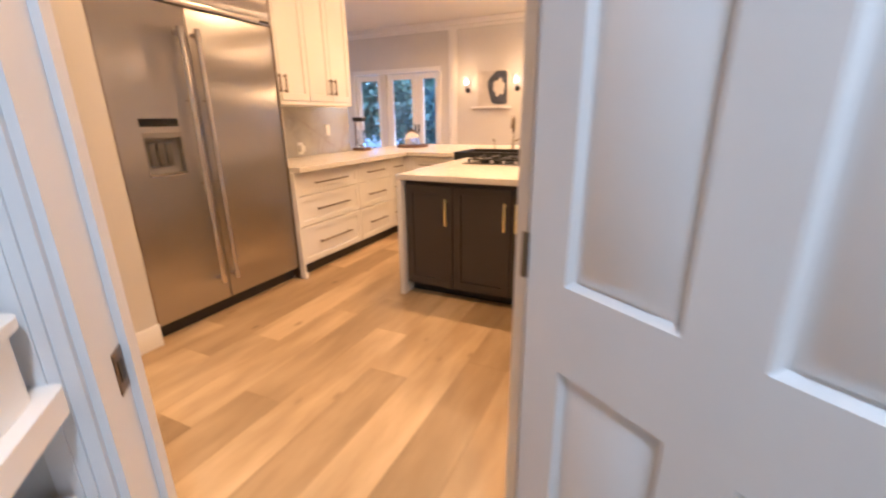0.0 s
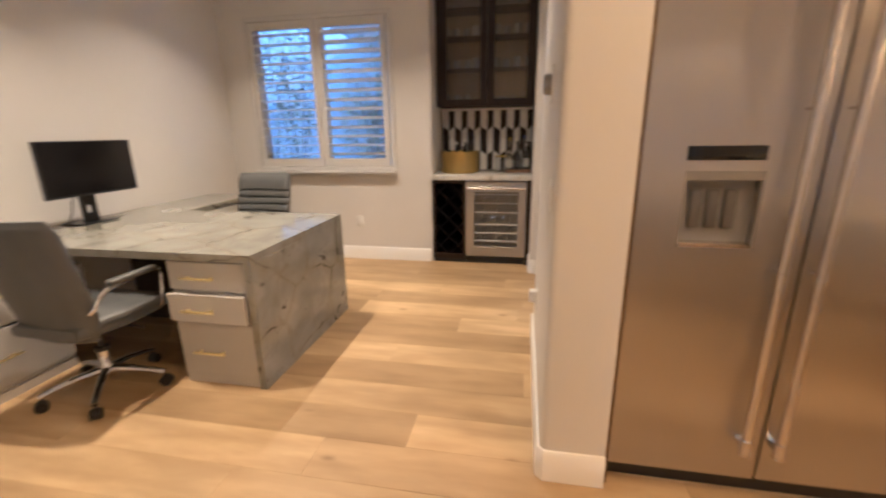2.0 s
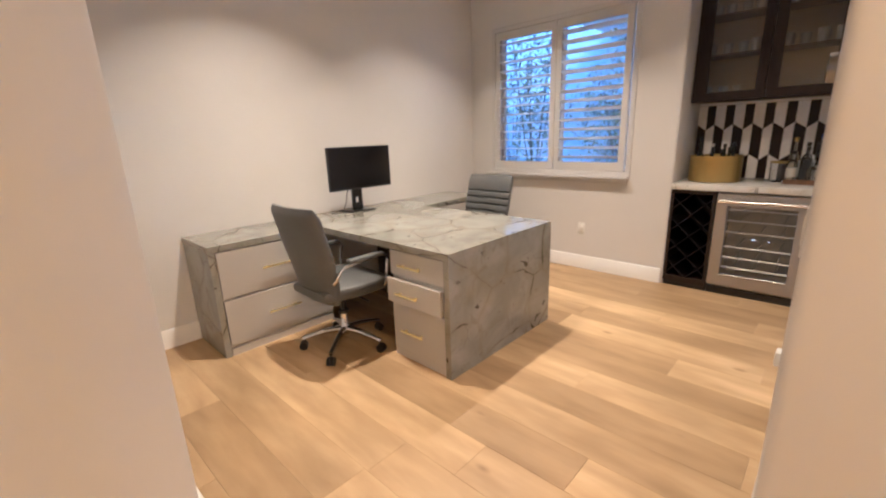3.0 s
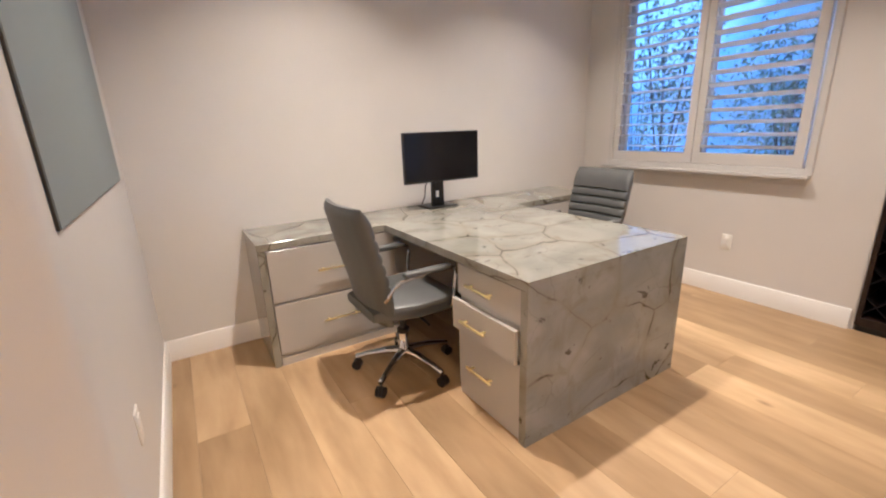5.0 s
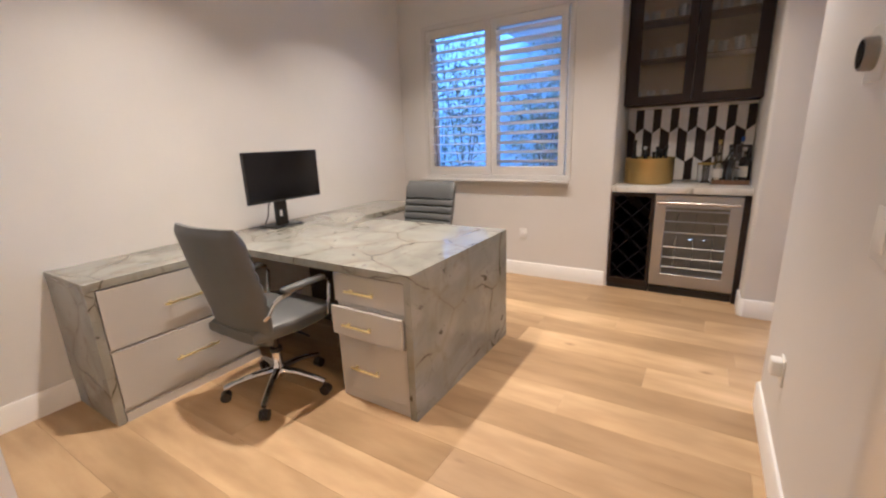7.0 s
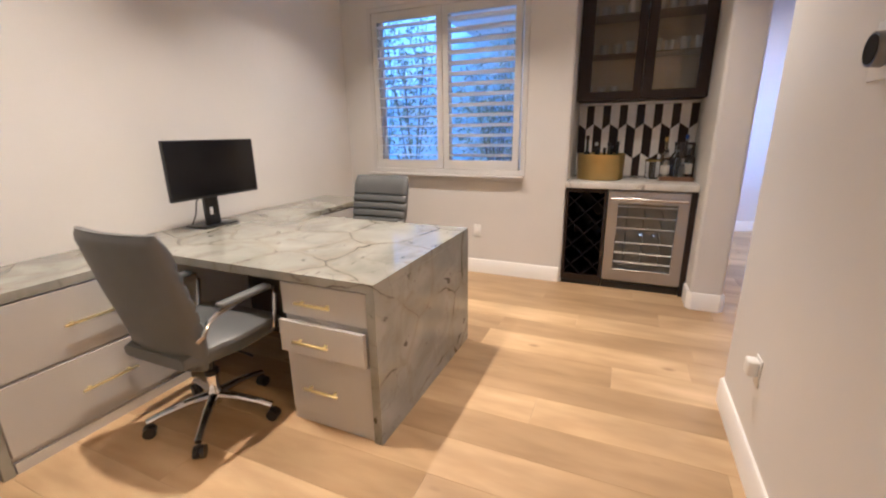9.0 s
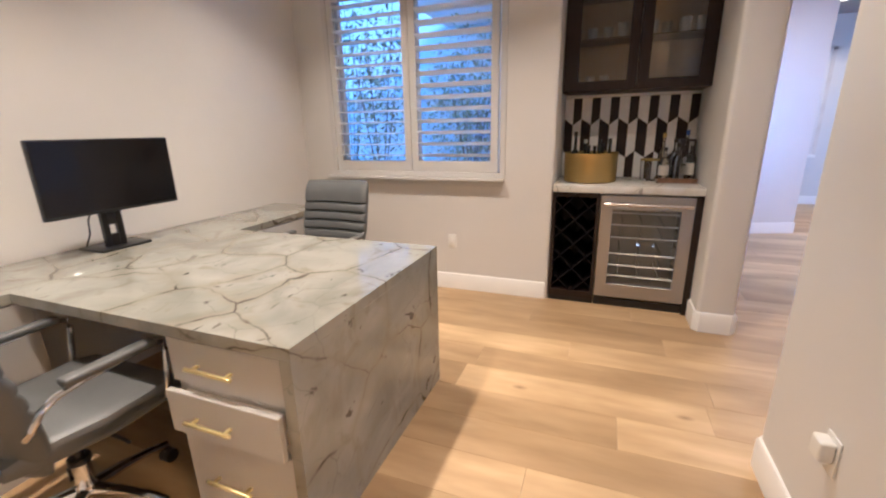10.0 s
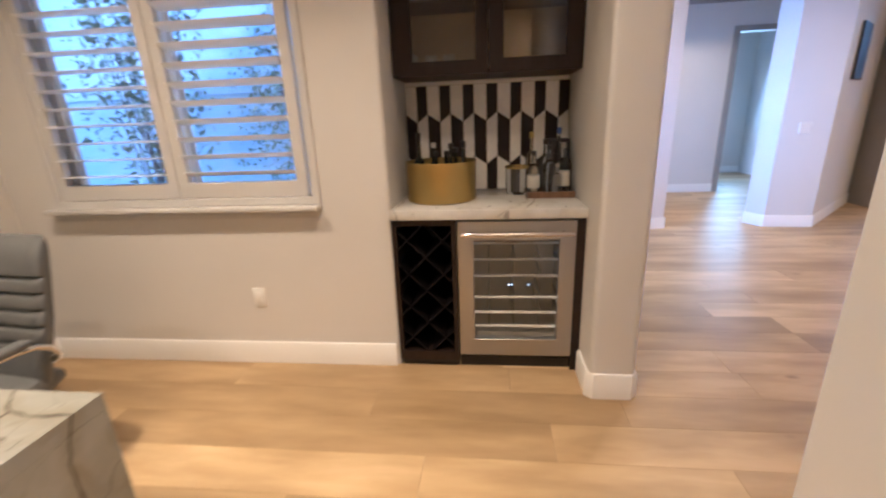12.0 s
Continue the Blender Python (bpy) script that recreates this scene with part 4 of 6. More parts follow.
def office_chair():
    """Swivel chair round the origin, facing +x."""
    ob = thing("office_chair", (0, 0, 0), "grey leather swivel office chair with chrome arms", "office chair", "office chairs", local=True)
    for k in range(5):
        a = 2 * math.pi * k / 5
        c, s = math.cos(a), math.sin(a)
        bm = tube(bmesh.new(), [(0.025 * c, 0.025 * s, 0.125), (0.12 * c, 0.12 * s, 0.118), (0.22 * c, 0.22 * s, 0.098), (0.285 * c, 0.285 * s, 0.078)], [0.024, 0.02, 0.016, 0.015], 10)
        part("base_leg", bm, CHROME, ob, "polished chrome base leg")
        bm = bmesh.new()
        px, py = 0.285 * c, 0.285 * s
        for o in (-0.013, 0.013):
            rod(bm, (px - s * (o - 0.009), py + c * (o - 0.009), 0.028), (px - s * (o + 0.009), py + c * (o + 0.009), 0.028), 0.028, seg=18)
        quad_box(bm, px - 0.013, px + 0.013, py - 0.013, py + 0.013, 0.03, 0.06, 0.004)
        part("caster", bm, BLACK, ob, "black twin caster")
    bm = bmesh.new()
    lathe(bm, [(0, 0.085), (0.028, 0.085), (0.034, 0.10), (0.034, 0.15), (0.027, 0.16), (0.027, 0.24), (0.0, 0.24)], seg=20)
    part("column", bm, CHROME, ob, "chrome gas column")
    bm = bmesh.new()
    lathe(bm, [(0, 0.24), (0.034, 0.24), (0.034, 0.262), (0.018, 0.264), (0.018, 0.40), (0, 0.40)], seg=18)
    part("lift", bm, BLACK, ob)
    bm = box(-0.13, 0.12, -0.09, 0.09, 0.375, 0.415, 0.01)
    tube(bm, [(0.02, -0.05, 0.392), (0.02, -0.24, 0.385), (0.02, -0.27, 0.38)], 0.006, 8)
    part("mechanism", bm, BLACK, ob)
    # seat with cross seams
    st = [-0.24, -0.19, -0.10, -0.01, 0.08, 0.17, 0.235, 0.262]
    zt = [0.475, 0.492, 0.498, 0.500, 0.502, 0.505, 0.492, 0.455]
    zb = [0.425, 0.412, 0.41, 0.41, 0.41, 0.412, 0.42, 0.438]
    bm = bmesh.new()
    part("seat", loft(bm, st, zt, zb, 0.25), LEATHER, ob)
    # back: profile swept across the width, plain behind, ribbed in front
    back = bmesh.new()
    zs = [0.385, 0.42, 0.47, 0.52, 0.57, 0.609, 0.62, 0.631, 0.65, 0.669, 0.68, 0.691, 0.71, 0.729, 0.74, 0.751, 0.77, 0.789, 0.80, 0.811, 0.83, 0.849, 0.86, 0.871, 0.89, 0.93, 0.96, 0.985, 1.0, 1.006]
    rear = lambda z: -0.225 - 0.05 * math.sin((z - 0.4) * 2.2) - 0.17 * max(0, z - 0.55) ** 1.1
    ribs = (0.62, 0.68, 0.74, 0.80, 0.86)
    ys = [-0.25, -0.246, -0.236, -0.218, -0.19, -0.10, 0, 0.10, 0.19, 0.218, 0.236, 0.246, 0.25]
    grid_f, grid_r = [], []
    for y in ys:
        e = abs(y) / 0.25
        k = 0.12 + 0.88 * math.sqrt(max(0.0, 1 - max(0.0, (e - 0.74) / 0.26) ** 2))
        f_, r_ = [], []
        for z in zs:
            up_ = max(0.0, (z - 0.93) / 0.075)
            low_ = max(0.0, (0.46 - z) / 0.06)
            th = 0.082 * math.sqrt(max(0.10, 1 - up_ ** 2)) * math.sqrt(max(0.2, 1 - 0.8 * low_ ** 2))
            groove = 0.017 if z in ribs else -0.004 if 0.64 < z < 0.84 and round(z * 100) % 6 == 5 else 0.0
            curve = 0.035 * e ** 2
            mid = rear(z) + 0.04 + curve - 0.01 * up_
            wide = 0.78 + 0.22 * min(1.0, max(0.0, (z - 0.40) / 0.30)) ** 0.7 - 0.05 * up_ ** 2
            f_.append(back.verts.new((mid + (th / 2 - groove) * k, y * wide, z)))
            r_.append(back.verts.new((mid - th / 2 * k, y * wide, z)))
        grid_f.append(f_)
        grid_r.append(r_)
    nz_ = len(zs)
    for i in range(len(ys) - 1):
        for j in range(nz_ - 1):
            back.faces.new((grid_f[i][j], grid_f[i + 1][j], grid_f[i + 1][j + 1], grid_f[i][j + 1]))
            back.faces.new((grid_r[i][j], grid_r[i][j + 1], grid_r[i + 1][j + 1], grid_r[i + 1][j]))
        back.faces.new((grid_f[i][-1], grid_f[i + 1][-1], grid_r[i + 1][-1], grid_r[i][-1]))
        back.faces.new((grid_f[i][0], grid_r[i][0], grid_r[i + 1][0], grid_f[i + 1][0]))
    for i in (0, -1):
        for j in range(nz_ - 1):
            back.faces.new((grid_f[i][j], grid_f[i][j + 1], grid_r[i][j + 1], grid_r[i][j]))
    part("backrest", back, LEATHER, ob, "grey leather backrest with sewn ribs in front")
    for s in (-1, 1):
        y = 0.262 * s
        bm = bmesh.new()
        tube(bm, [(-0.19, 0.232 * s, 0.545), (-0.185, y, 0.575), (-0.16, y, 0.615), (-0.12, y, 0.637), (-0.04, y, 0.65), (0.06, y, 0.656), (0.16, y, 0.66), (0.19, y, 0.65), (0.198, y, 0.62), (0.188, y, 0.55), (0.172, y, 0.455), (0.165, 0.235 * s, 0.44)], 0.0105, 10)
        part("arm", bm, CHROME, ob, "chrome loop arm")
        part("arm_pad", box(-0.10, 0.165, y - 0.024, y + 0.024, 0.655, 0.682, 0.010, 3), LEATHER, ob, "grey padded arm rest")
    return ob


def loft(bm, xs, tops, bots, half):
    """A cushion: a side profile swept across y with rolled edges."""
    rings = []
    for y, k in ((-half, 0.35), (-half + 0.008, 0.75), (-half + 0.03, 1.0), (0, 1.04), (half - 0.03, 1.0), (half - 0.008, 0.75), (half, 0.35)):
        nar = lambda x: 1 - 0.24 * min(1.0, max(0.0, (-x - 0.02) / 0.2)) - 0.06 * max(0.0, (x - 0.2) / 0.06)
        up = [bm.verts.new((x, y * nar(x), (t + b) / 2 + (t - b) / 2 * k)) for x, t, b in zip(xs, tops, bots)]
        dn = [bm.verts.new((x, y * nar(x), (t + b) / 2 - (t - b) / 2 * k)) for x, t, b in zip(xs, tops, bots)]
        rings.append(up + dn[::-1])
    n = len(rings[0])
    for a, b in zip(rings, rings[1:]):
        for k in range(n):
            bm.faces.new((a[k], a[(k + 1) % n], b[(k + 1) % n], b[k]))
    bm.faces.new(rings[0])
    bm.faces.new(rings[-1][::-1])
    return bm


chair = office_chair()
chair.matrix_basis = pose(-2.36, -0.915, 0, 0, 0, 180)
tagged(chair, "grey leather swivel chair turned to the desk, smooth back")
chair_b = copy_thing(chair, pose(-3.87, -1.0, 0, 0, 0, 0))
tagged(chair_b, "grey leather swivel chair with ribbed back behind the desk")

# ---- bar niche ----
NX = -4.91
rack = thing("wine_rack_cabinet", (-5.2, 0.54, 0), "dark espresso wine rack with lattice front", "wine rack")
for y in (0.368, 0.682):
    part("side_board", box(-5.54, NX, y, y + 0.024, 0.05, 0.868), ESPRESSO, rack)
part("bottom_board", box(-5.54, NX, 0.392, 0.682, 0.05, 0.10), ESPRESSO, rack)
part("top_board", box(-5.54, NX, 0.392, 0.682, 0.835, 0.868), ESPRESSO, rack)
part("back_board", box(-5.54, -5.52, 0.392, 0.682, 0.10, 0.835), ESPRESSO, rack)
LATTICE = mat("dark_lattice_wood", (0.007, 0.005, 0.005), 0.7, vary=0.2)
LATTICE.node_tree.nodes["Principled BSDF"].inputs["Specular IOR Level"].default_value = 0.08
part("plinth", box(-5.5, NX - 0.03, 0.37, 0.706, 0.0, 0.05), BLACK, rack)
for d in (1, -1):
    for k in range(-2, 5):
        z0 = 0.13 + k * 0.19
        ya, za, yb, zb = (0.392, z0, 0.682, z0 + 0.29) if d > 0 else (0.682, z0, 0.392, z0 + 0.29)
        lo, hi = max(0.10, min(za, zb)), min(0.835, max(za, zb))
        if hi - lo < 0.03:
            continue
        f = lambda z: ya + (yb - ya) * (z - za) / (zb - za)
        bm = bmesh.new()
        x0, x1 = NX - 0.40, NX - 0.012 - (0.0 if d > 0 else 0.004)
        nrm = 0.005
        vs = []
        for x in (x0, x1):
            for z, s in ((lo, -1), (lo, 1), (hi, 1), (hi, -1)):
                vs.append(bm.verts.new((x, f(z), z + s * nrm)))
        for q in ((0, 1, 2, 3), (7, 6, 5, 4), (0, 4, 5, 1), (1, 5, 6, 2), (2, 6, 7, 3), (3, 7, 4, 0)):
            bm.faces.new([vs[i] for i in q])
        part("lattice_slat", bm, LATTICE, rack)

cool = thing("wine_cooler", (-5.2, 1.01, 0), "stainless steel wine cooler with glass door", "wine cooler")
part("cabinet_shell", boxes((-5.5, NX - 0.05, 0.712, 0.73, 0.06, 0.862), (-5.5, NX - 0.05, 1.295, 1.313, 0.06, 0.862), (-5.5, NX - 0.05, 0.73, 1.295, 0.845, 0.862), (-5.5, NX - 0.05, 0.73, 1.295, 0.06, 0.08), (-5.5, -5.48, 0.73, 1.295, 0.08, 0.845)), mat("cooler_lining", (0.36, 0.325, 0.27), 0.6), cool)
part("kick_grille", box(-5.45, NX - 0.03, 0.712, 1.313, 0.0, 0.058), BLACK, cool)
door = part("door", ring("x", NX - 0.045, NX, (0.712, 1.315, 0.085, 0.855), (0.795, 1.235, 0.185, 0.755)), COOLER, cool, "brushed steel door frame")
gp = part("glass", box(NX - 0.03, NX - 0.024, 0.79, 1.24, 0.18, 0.76), glass_mat("smoked_glass", (0.85, 0.85, 0.83)), door, "tinted glass pane")
gp.visible_shadow = False
bm = bmesh.new()
rod(bm, (NX + 0.045, 0.735, 0.795), (NX + 0.045, 1.295, 0.795), 0.013, seg=16)
for y in (0.78, 1.25):
    rod(bm, (NX, y, 0.795), (NX + 0.045, y, 0.795), 0.009)
part("handle", bm, STEELH, door, "satin steel bar handle")
SHELFDARK = mat("shelf_dark", (0.13, 0.12, 0.105), 0.5)
SHELFGREY = mat("shelf_grey", (0.70, 0.68, 0.64), 0.35)
for z in (0.23, 0.314, 0.405, 0.532, 0.626, 0.717):
    sf = part("wine_shelf", boxes(*[(NX - 0.50, NX - 0.085, y, y + 0.008, z - 0.004, z + 0.002) for y in (0.738, 0.87, 1.01, 1.15, 1.28)]), SHELFDARK, cool)
    part("shelf_front", box(NX - 0.085, NX - 0.07, 0.74, 1.285, z - 0.004, z + 0.006, 0.002), SHELFGREY, sf, "pale grey shelf front")
# added side lamps behind the door frame brighten the cooler's inside; none is seen
for side_y in (0.742, 1.283):
    cooler_fill_lamp = lamp("cooler_light_glow", (NX - 0.055, side_y, 0.47), 0.026, (1.0, 0.80, 0.58), 0.012, 170)
    cooler_fill_lamp.data.shape, cooler_fill_lamp.data.size_y = "RECTANGLE", 0.7
    cooler_fill_lamp.matrix_basis = look((NX - 0.055, side_y, 0.47), (NX - 0.40, 1.01, 0.47))
for y0 in (0.978, 0.992, 1.085):
    part("display_mark", box(NX - 0.062, NX - 0.060, y0, y0 + 0.007, 0.483, 0.490), LEDW, cool, "small lit display mark")
solid("filler_panel", box(-5.54, NX - 0.005, 1.317, 1.360, 0.0, 0.868), ESPRESSO, "dark espresso filler beside the cooler", "panel")
solid("bar_counter", box(-5.548, NX + 0.02, 0.367, 1.360, 0.870, 0.920, 0.003), BARSTONE, "white grey-veined marble bar top", "worktop")

up = thing("bar_wall_cabinet", (-5.38, 0.88, 1.585), "dark espresso wall cabinet with glass doors", "wall cabinet")
LINING = mat("cabinet_lining", (0.50, 0.41, 0.31), 0.6, vary=0.08, scale=5)
UX = -5.205
part("body", boxes((-5.545, UX - 0.02, 0.368, 0.388, 1.585, 2.75), (-5.545, UX - 0.02, 1.340, 1.359, 1.585, 2.75), (-5.545, UX - 0.02, 0.388, 1.340, 1.585, 1.61), (-5.545, UX - 0.02, 0.388, 1.340, 2.72, 2.75)), ESPRESSO, up)
part("back", box(-5.545, -5.535, 0.388, 1.340, 1.61, 2.72), LINING, up, "tan lined back")
SHELFEDGE = mat("dark_shelf_edge", (0.10, 0.078, 0.058), 0.4)
for z in (1.95, 2.25, 2.50):
    part("shelf", box(-5.53, UX - 0.03, 0.39, 1.338, z - 0.007, z), SHELFEDGE, up, "thin dark shelf")
FROST = glass_mat("hazy_glass", (0.9, 0.88, 0.85), 0.0)
for y0, y1, g0, g1 in ((0.370, 0.878, 0.478, 0.812), (0.882, 1.359, 0.958, 1.272)):
    dr = part("door", ring("x", UX - 0.02, UX, (y0, y1, 1.585, 2.75), (g0, g1, 1.655, 2.66)), ESPRESSO, up)
    pane = part("pane", box(UX - 0.013, UX - 0.009, g0, g1, 1.655, 2.66), FROST, dr, "glass pane")
    pane.visible_shadow = False
rng2 = random.Random(5)
GLASSW = glass_mat("tumbler_glass", (0.95, 0.97, 1.0))
# milky white in the clear tumblers imitates their bright reflections
WHITENED = glass_mat("whitened_glass", (0.95, 0.94, 0.92), 0.25)
WHITENED.node_tree.nodes["Principled BSDF"].inputs["Transmission Weight"].default_value = 0.55
tumbler = None
for z in (1.612, 1.952, 2.252):
    for row in (0, 1):
        for k in range(9):
            y = 0.44 + k * 0.105 + rng2.uniform(-0.012, 0.012)
            if rng2.random() < (0.7 if z < 1.7 else 0.25) or (z < 1.7 and k > 5):
                continue
            h = 0.085 if z < 2 else 0.125
            if tumbler is None:
                bm = lathe(bmesh.new(), [(0, 0), (0.030, 0), (0.036, 1), (0.033, 1), (0.027, 0.08), (0, 0.08)], seg=14)
                tumbler = tagged(link("tumbler", bm, WHITENED), "clear drinking glass on a cabinet shelf", "glass", "glasses in the wall cabinet")
                tumbler.scale = (1, 1, 0.1)
                tumbler.location = (-5.40 + row * 0.1, y, z)
                continue
            copy_thing(tumbler, pose(-5.44 + row * 0.11, y, z))
            
# chevron-ended tiles on the niche's back
tiles = thing("tile_backsplash", (-5.55, 0.88, 0.92), "cream and dark brown elongated tiles with brass joints", "backsplash", kind="structure")
part("grout", box(-5.55, -5.542, 0.37, 1.358, 0.922, 1.583), GROUT, tiles)
part("pencil_strip", box(-5.542, -5.533, 0.369, 1.358, 1.559, 1.582, 0.003), TILE_W, tiles, "cream edging strip")
TR = 0.262
for c in range(15):
    dark_first = up_side = c % 2 == 1
    y0 = 0.358 + (c // 2) * 0.1435 + (0.078 if c % 2 else 0.0)
    TW = 0.067 if c % 2 else 0.078
    for r in range(4):
        zt = 1.606 - r * TR
        zb = zt - TR
        dz = 0.05
        zl, zr = (0, dz) if up_side else (dz, 0)
        ya, yb = max(0.3685, y0 + 0.0015), min(1.3585, y0 + TW - 0.0015)
        if yb - ya < 0.008:
            continue
        corners = [(ya, zb + zl + 0.0015), (yb, zb + zr + 0.0015), (yb, zt + zr - 0.0015), (ya, zt + zl - 0.0015)]
        corners = [(y, min(1.557, max(0.923, z))) for y, z in corners]
        if corners[3][1] - corners[0][1] < 0.01:
            continue
        bm = bmesh.new()
        fr = [bm.verts.new((-5.536, y, z)) for y, z in corners]
        bk = [bm.verts.new((-5.542, y, z)) for y, z in corners]
        bm.faces.new(fr)
        for k in range(4):
            bm.faces.new((fr[k], bk[k], bk[(k + 1) % 4], fr[(k + 1) % 4]))
        part("tile", bm, TILE_D if (r % 2 == 0) == dark_first else TILE_W, tiles)


def bottle(x, y, z, h, r, material, cap, label, neck=0.35, square=False, label_mat=None):
    ob = thing("bottle", (x, y, z), label, "bottle", "bar bottles")
    body = h * (1 - neck)
    bm = lathe(bmesh.new(), [(0, 0), (r * 0.9, 0), (r, 0.008), (r, body * 0.88), (r * 0.75, body), (r * 0.36, body + h * 0.06), (r * 0.33, h * 0.93), (0, h * 0.93)], (x, y, z), 4 if square else 18)
    part("body", bm, material, ob)
    part("cap", lathe(bmesh.new(), [(0, h * 0.9), (r * 0.42, h * 0.9), (r * 0.42, h), (0, h)], (x, y, z), 14), cap, ob)
    if label_mat:
        part("label_band", lathe(bmesh.new(), [(r * 1.01, body * 0.25), (r * 1.015, body * 0.26), (r * 1.015, body * 0.68), (r * 1.01, body * 0.69)], (x, y, z), 18), label_mat, ob, "plain paper band")
    return ob


DARKGLASS = mat("dark_bottle_glass", (0.012, 0.014, 0.012), 0.08, vary=0.2)
AMBER = glass_mat("amber_glass", (0.86, 0.74, 0.56))
CLEARB = glass_mat("clear_bottle_glass", (0.86, 0.90, 0.92))
BLUEB = glass_mat("blue_bottle_glass", (0.66, 0.73, 0.86))
PAPER = mat("paper_band", (0.55, 0.52, 0.46), 0.7)
BZ = 0.921
bk = thing("gold_bucket", (-5.21, 0.61, BZ), "round hammered gold metal tub of bottles", "bucket")
part("wall", lathe(bmesh.new(), [(0.0, 0.0), (0.185, 0.0), (0.194, 0.006), (0.197, 0.21), (0.201, 0.216), (0.197, 0.220), (0.189, 0.214), (0.182, 0.012), (0.0, 0.012)], (-5.21, 0.61, BZ), 40), GOLD, bk)
for i, (dx, dy, h, cap) in enumerate(((0.02, -0.12, 0.36, BLACK), (-0.08, -0.05, 0.30, PAPER), (0.06, -0.02, 0.26, BLACK), (0.03, 0.06, 0.30, BLACK), (-0.06, 0.08, 0.27, BLACK), (0.05, 0.13, 0.31, BLACK), (-0.11, 0.02, 0.25, BLACK))):
    bottle(-5.21 + dx, 0.61 + dy, BZ + 0.014, h, 0.034, DARKGLASS, cap, "dark wine bottle standing in the gold tub", 0.42, label_mat=PAPER if i % 2 else None)
tr = thing("bar_tray", (-5.28, 1.245, BZ), "dark wooden tray on the bar", "tray")
part("base", box(-5.40, -5.17, 1.09, 1.350, BZ, BZ + 0.012, 0.003), WOODTRAY, tr)
for x in (-5.40, -5.18):
    part("rim", box(x, x + 0.01, 1.09, 1.350, BZ + 0.012, BZ + 0.035), WOODTRAY, tr)
tz = BZ + 0.013
for dx, dy, h, r, m_, cap, lb in ((-5.34, 1.145, 0.34, 0.032, AMBER, GOLD, None), (-5.24, 1.15, 0.24, 0.036, CLEARB, BLACK, PAPER), (-5.34, 1.225, 0.30, 0.036, CLEARB, BLACK, None), (-5.23, 1.232, 0.27, 0.034, BLUEB, BLACK, None),
                                  (-5.35, 1.30, 0.36, 0.030, CLEARB, BLUEPAD, None), (-5.25, 1.315, 0.28, 0.038, CLEARB, COOLER, PAPER), (-5.36, 1.345, 0.27, 0.034, DARKGLASS, BLACK, None), (-5.205, 1.275, 0.17, 0.03, CLEARB, COOLER, None)):
    bottle(dx, dy - 0.022, tz, h, r, m_, cap, "liquor bottle standing on the bar tray", label_mat=lb)
bx = thing("gift_box", (-5.47, 1.325, BZ), "upright dark cardboard bottle box behind the bottles", "box")
part("carton", box(-5.525, -5.42, 1.245, 1.352, BZ + 0.0005, BZ + 0.305, 0.002), mat("dark_carton", (0.018, 0.014, 0.02), 0.5, vary=0.2), bx)
jar = thing("ice_bucket", (-5.36, 1.045, BZ), "clear glass ice bucket with gold rim", "ice bucket")
part("bowl", lathe(bmesh.new(), [(0, 0), (0.06, 0), (0.066, 0.01), (0.07, 0.15), (0.066, 0.15), (0.06, 0.014), (0, 0.012)], (-5.36, 1.045, BZ), 24), GLASSW, jar)
part("rim", lathe(bmesh.new(), [(0.066, 0.15), (0.072, 0.15), (0.072, 0.162), (0.066, 0.162)], (-5.36, 1.045, BZ), 24), GOLD, jar, "gold rim")

# ---- kitchen ----
FXK = -2.15
fr = thing("refrigerator", (-2.45, 2.215, 0), "built-in stainless steel side-by-side refrigerator", "refrigerator")
part("carcass", box(-2.80, FXK - 0.05, 1.632, 2.800, 0.02, 2.14), BLACK, fr)
part("kick_plate", box(-2.7, FXK - 0.06, 1.64, 2.79, 0.0, 0.095), BLACK, fr, "black kick grille")
ld = bmesh.new()
quad_box(ld, FXK - 0.05, FXK, 1.642, 2.143, 0.10, 0.972)
quad_box(ld, FXK - 0.05, FXK, 1.642, 1.775, 0.972, 1.218)
quad_box(ld, FXK - 0.05, FXK, 2.0, 2.143, 0.972, 1.218)
quad_box(ld, FXK - 0.05, FXK, 1.642, 2.143, 1.218, 1.905)
left_door = part("door", ld, STEEL, fr, "brushed steel freezer door with dispenser")
right_door = part("door", box(FXK - 0.05, FXK, 2.153, 2.796, 0.10, 1.905, 0.003), STEEL, fr, "brushed steel door")
part("top_grille", box(FXK - 0.05, FXK + 0.004, 1.642, 2.796, 1.945, 2.135, 0.004), STEEL, fr, "steel top panel")
part("top_trim", box(FXK - 0.05, FXK + 0.012, 1.642, 2.796, 1.912, 1.943, 0.006), STEELH, fr, "rolled steel trim")
part("side_trim", box(FXK - 0.05, FXK + 0.006, 1.628, 1.639, 0.0, 2.14), BRONZE, fr)
part("side_trim", box(FXK - 0.05, FXK + 0.006, 2.799, 2.806, 0.0, 2.14), BRONZE, fr)
part("badge", box(FXK + 0.012, FXK + 0.014, 2.70, 2.78, 1.918, 1.936), BLACK, fr, "small dark nameplate")
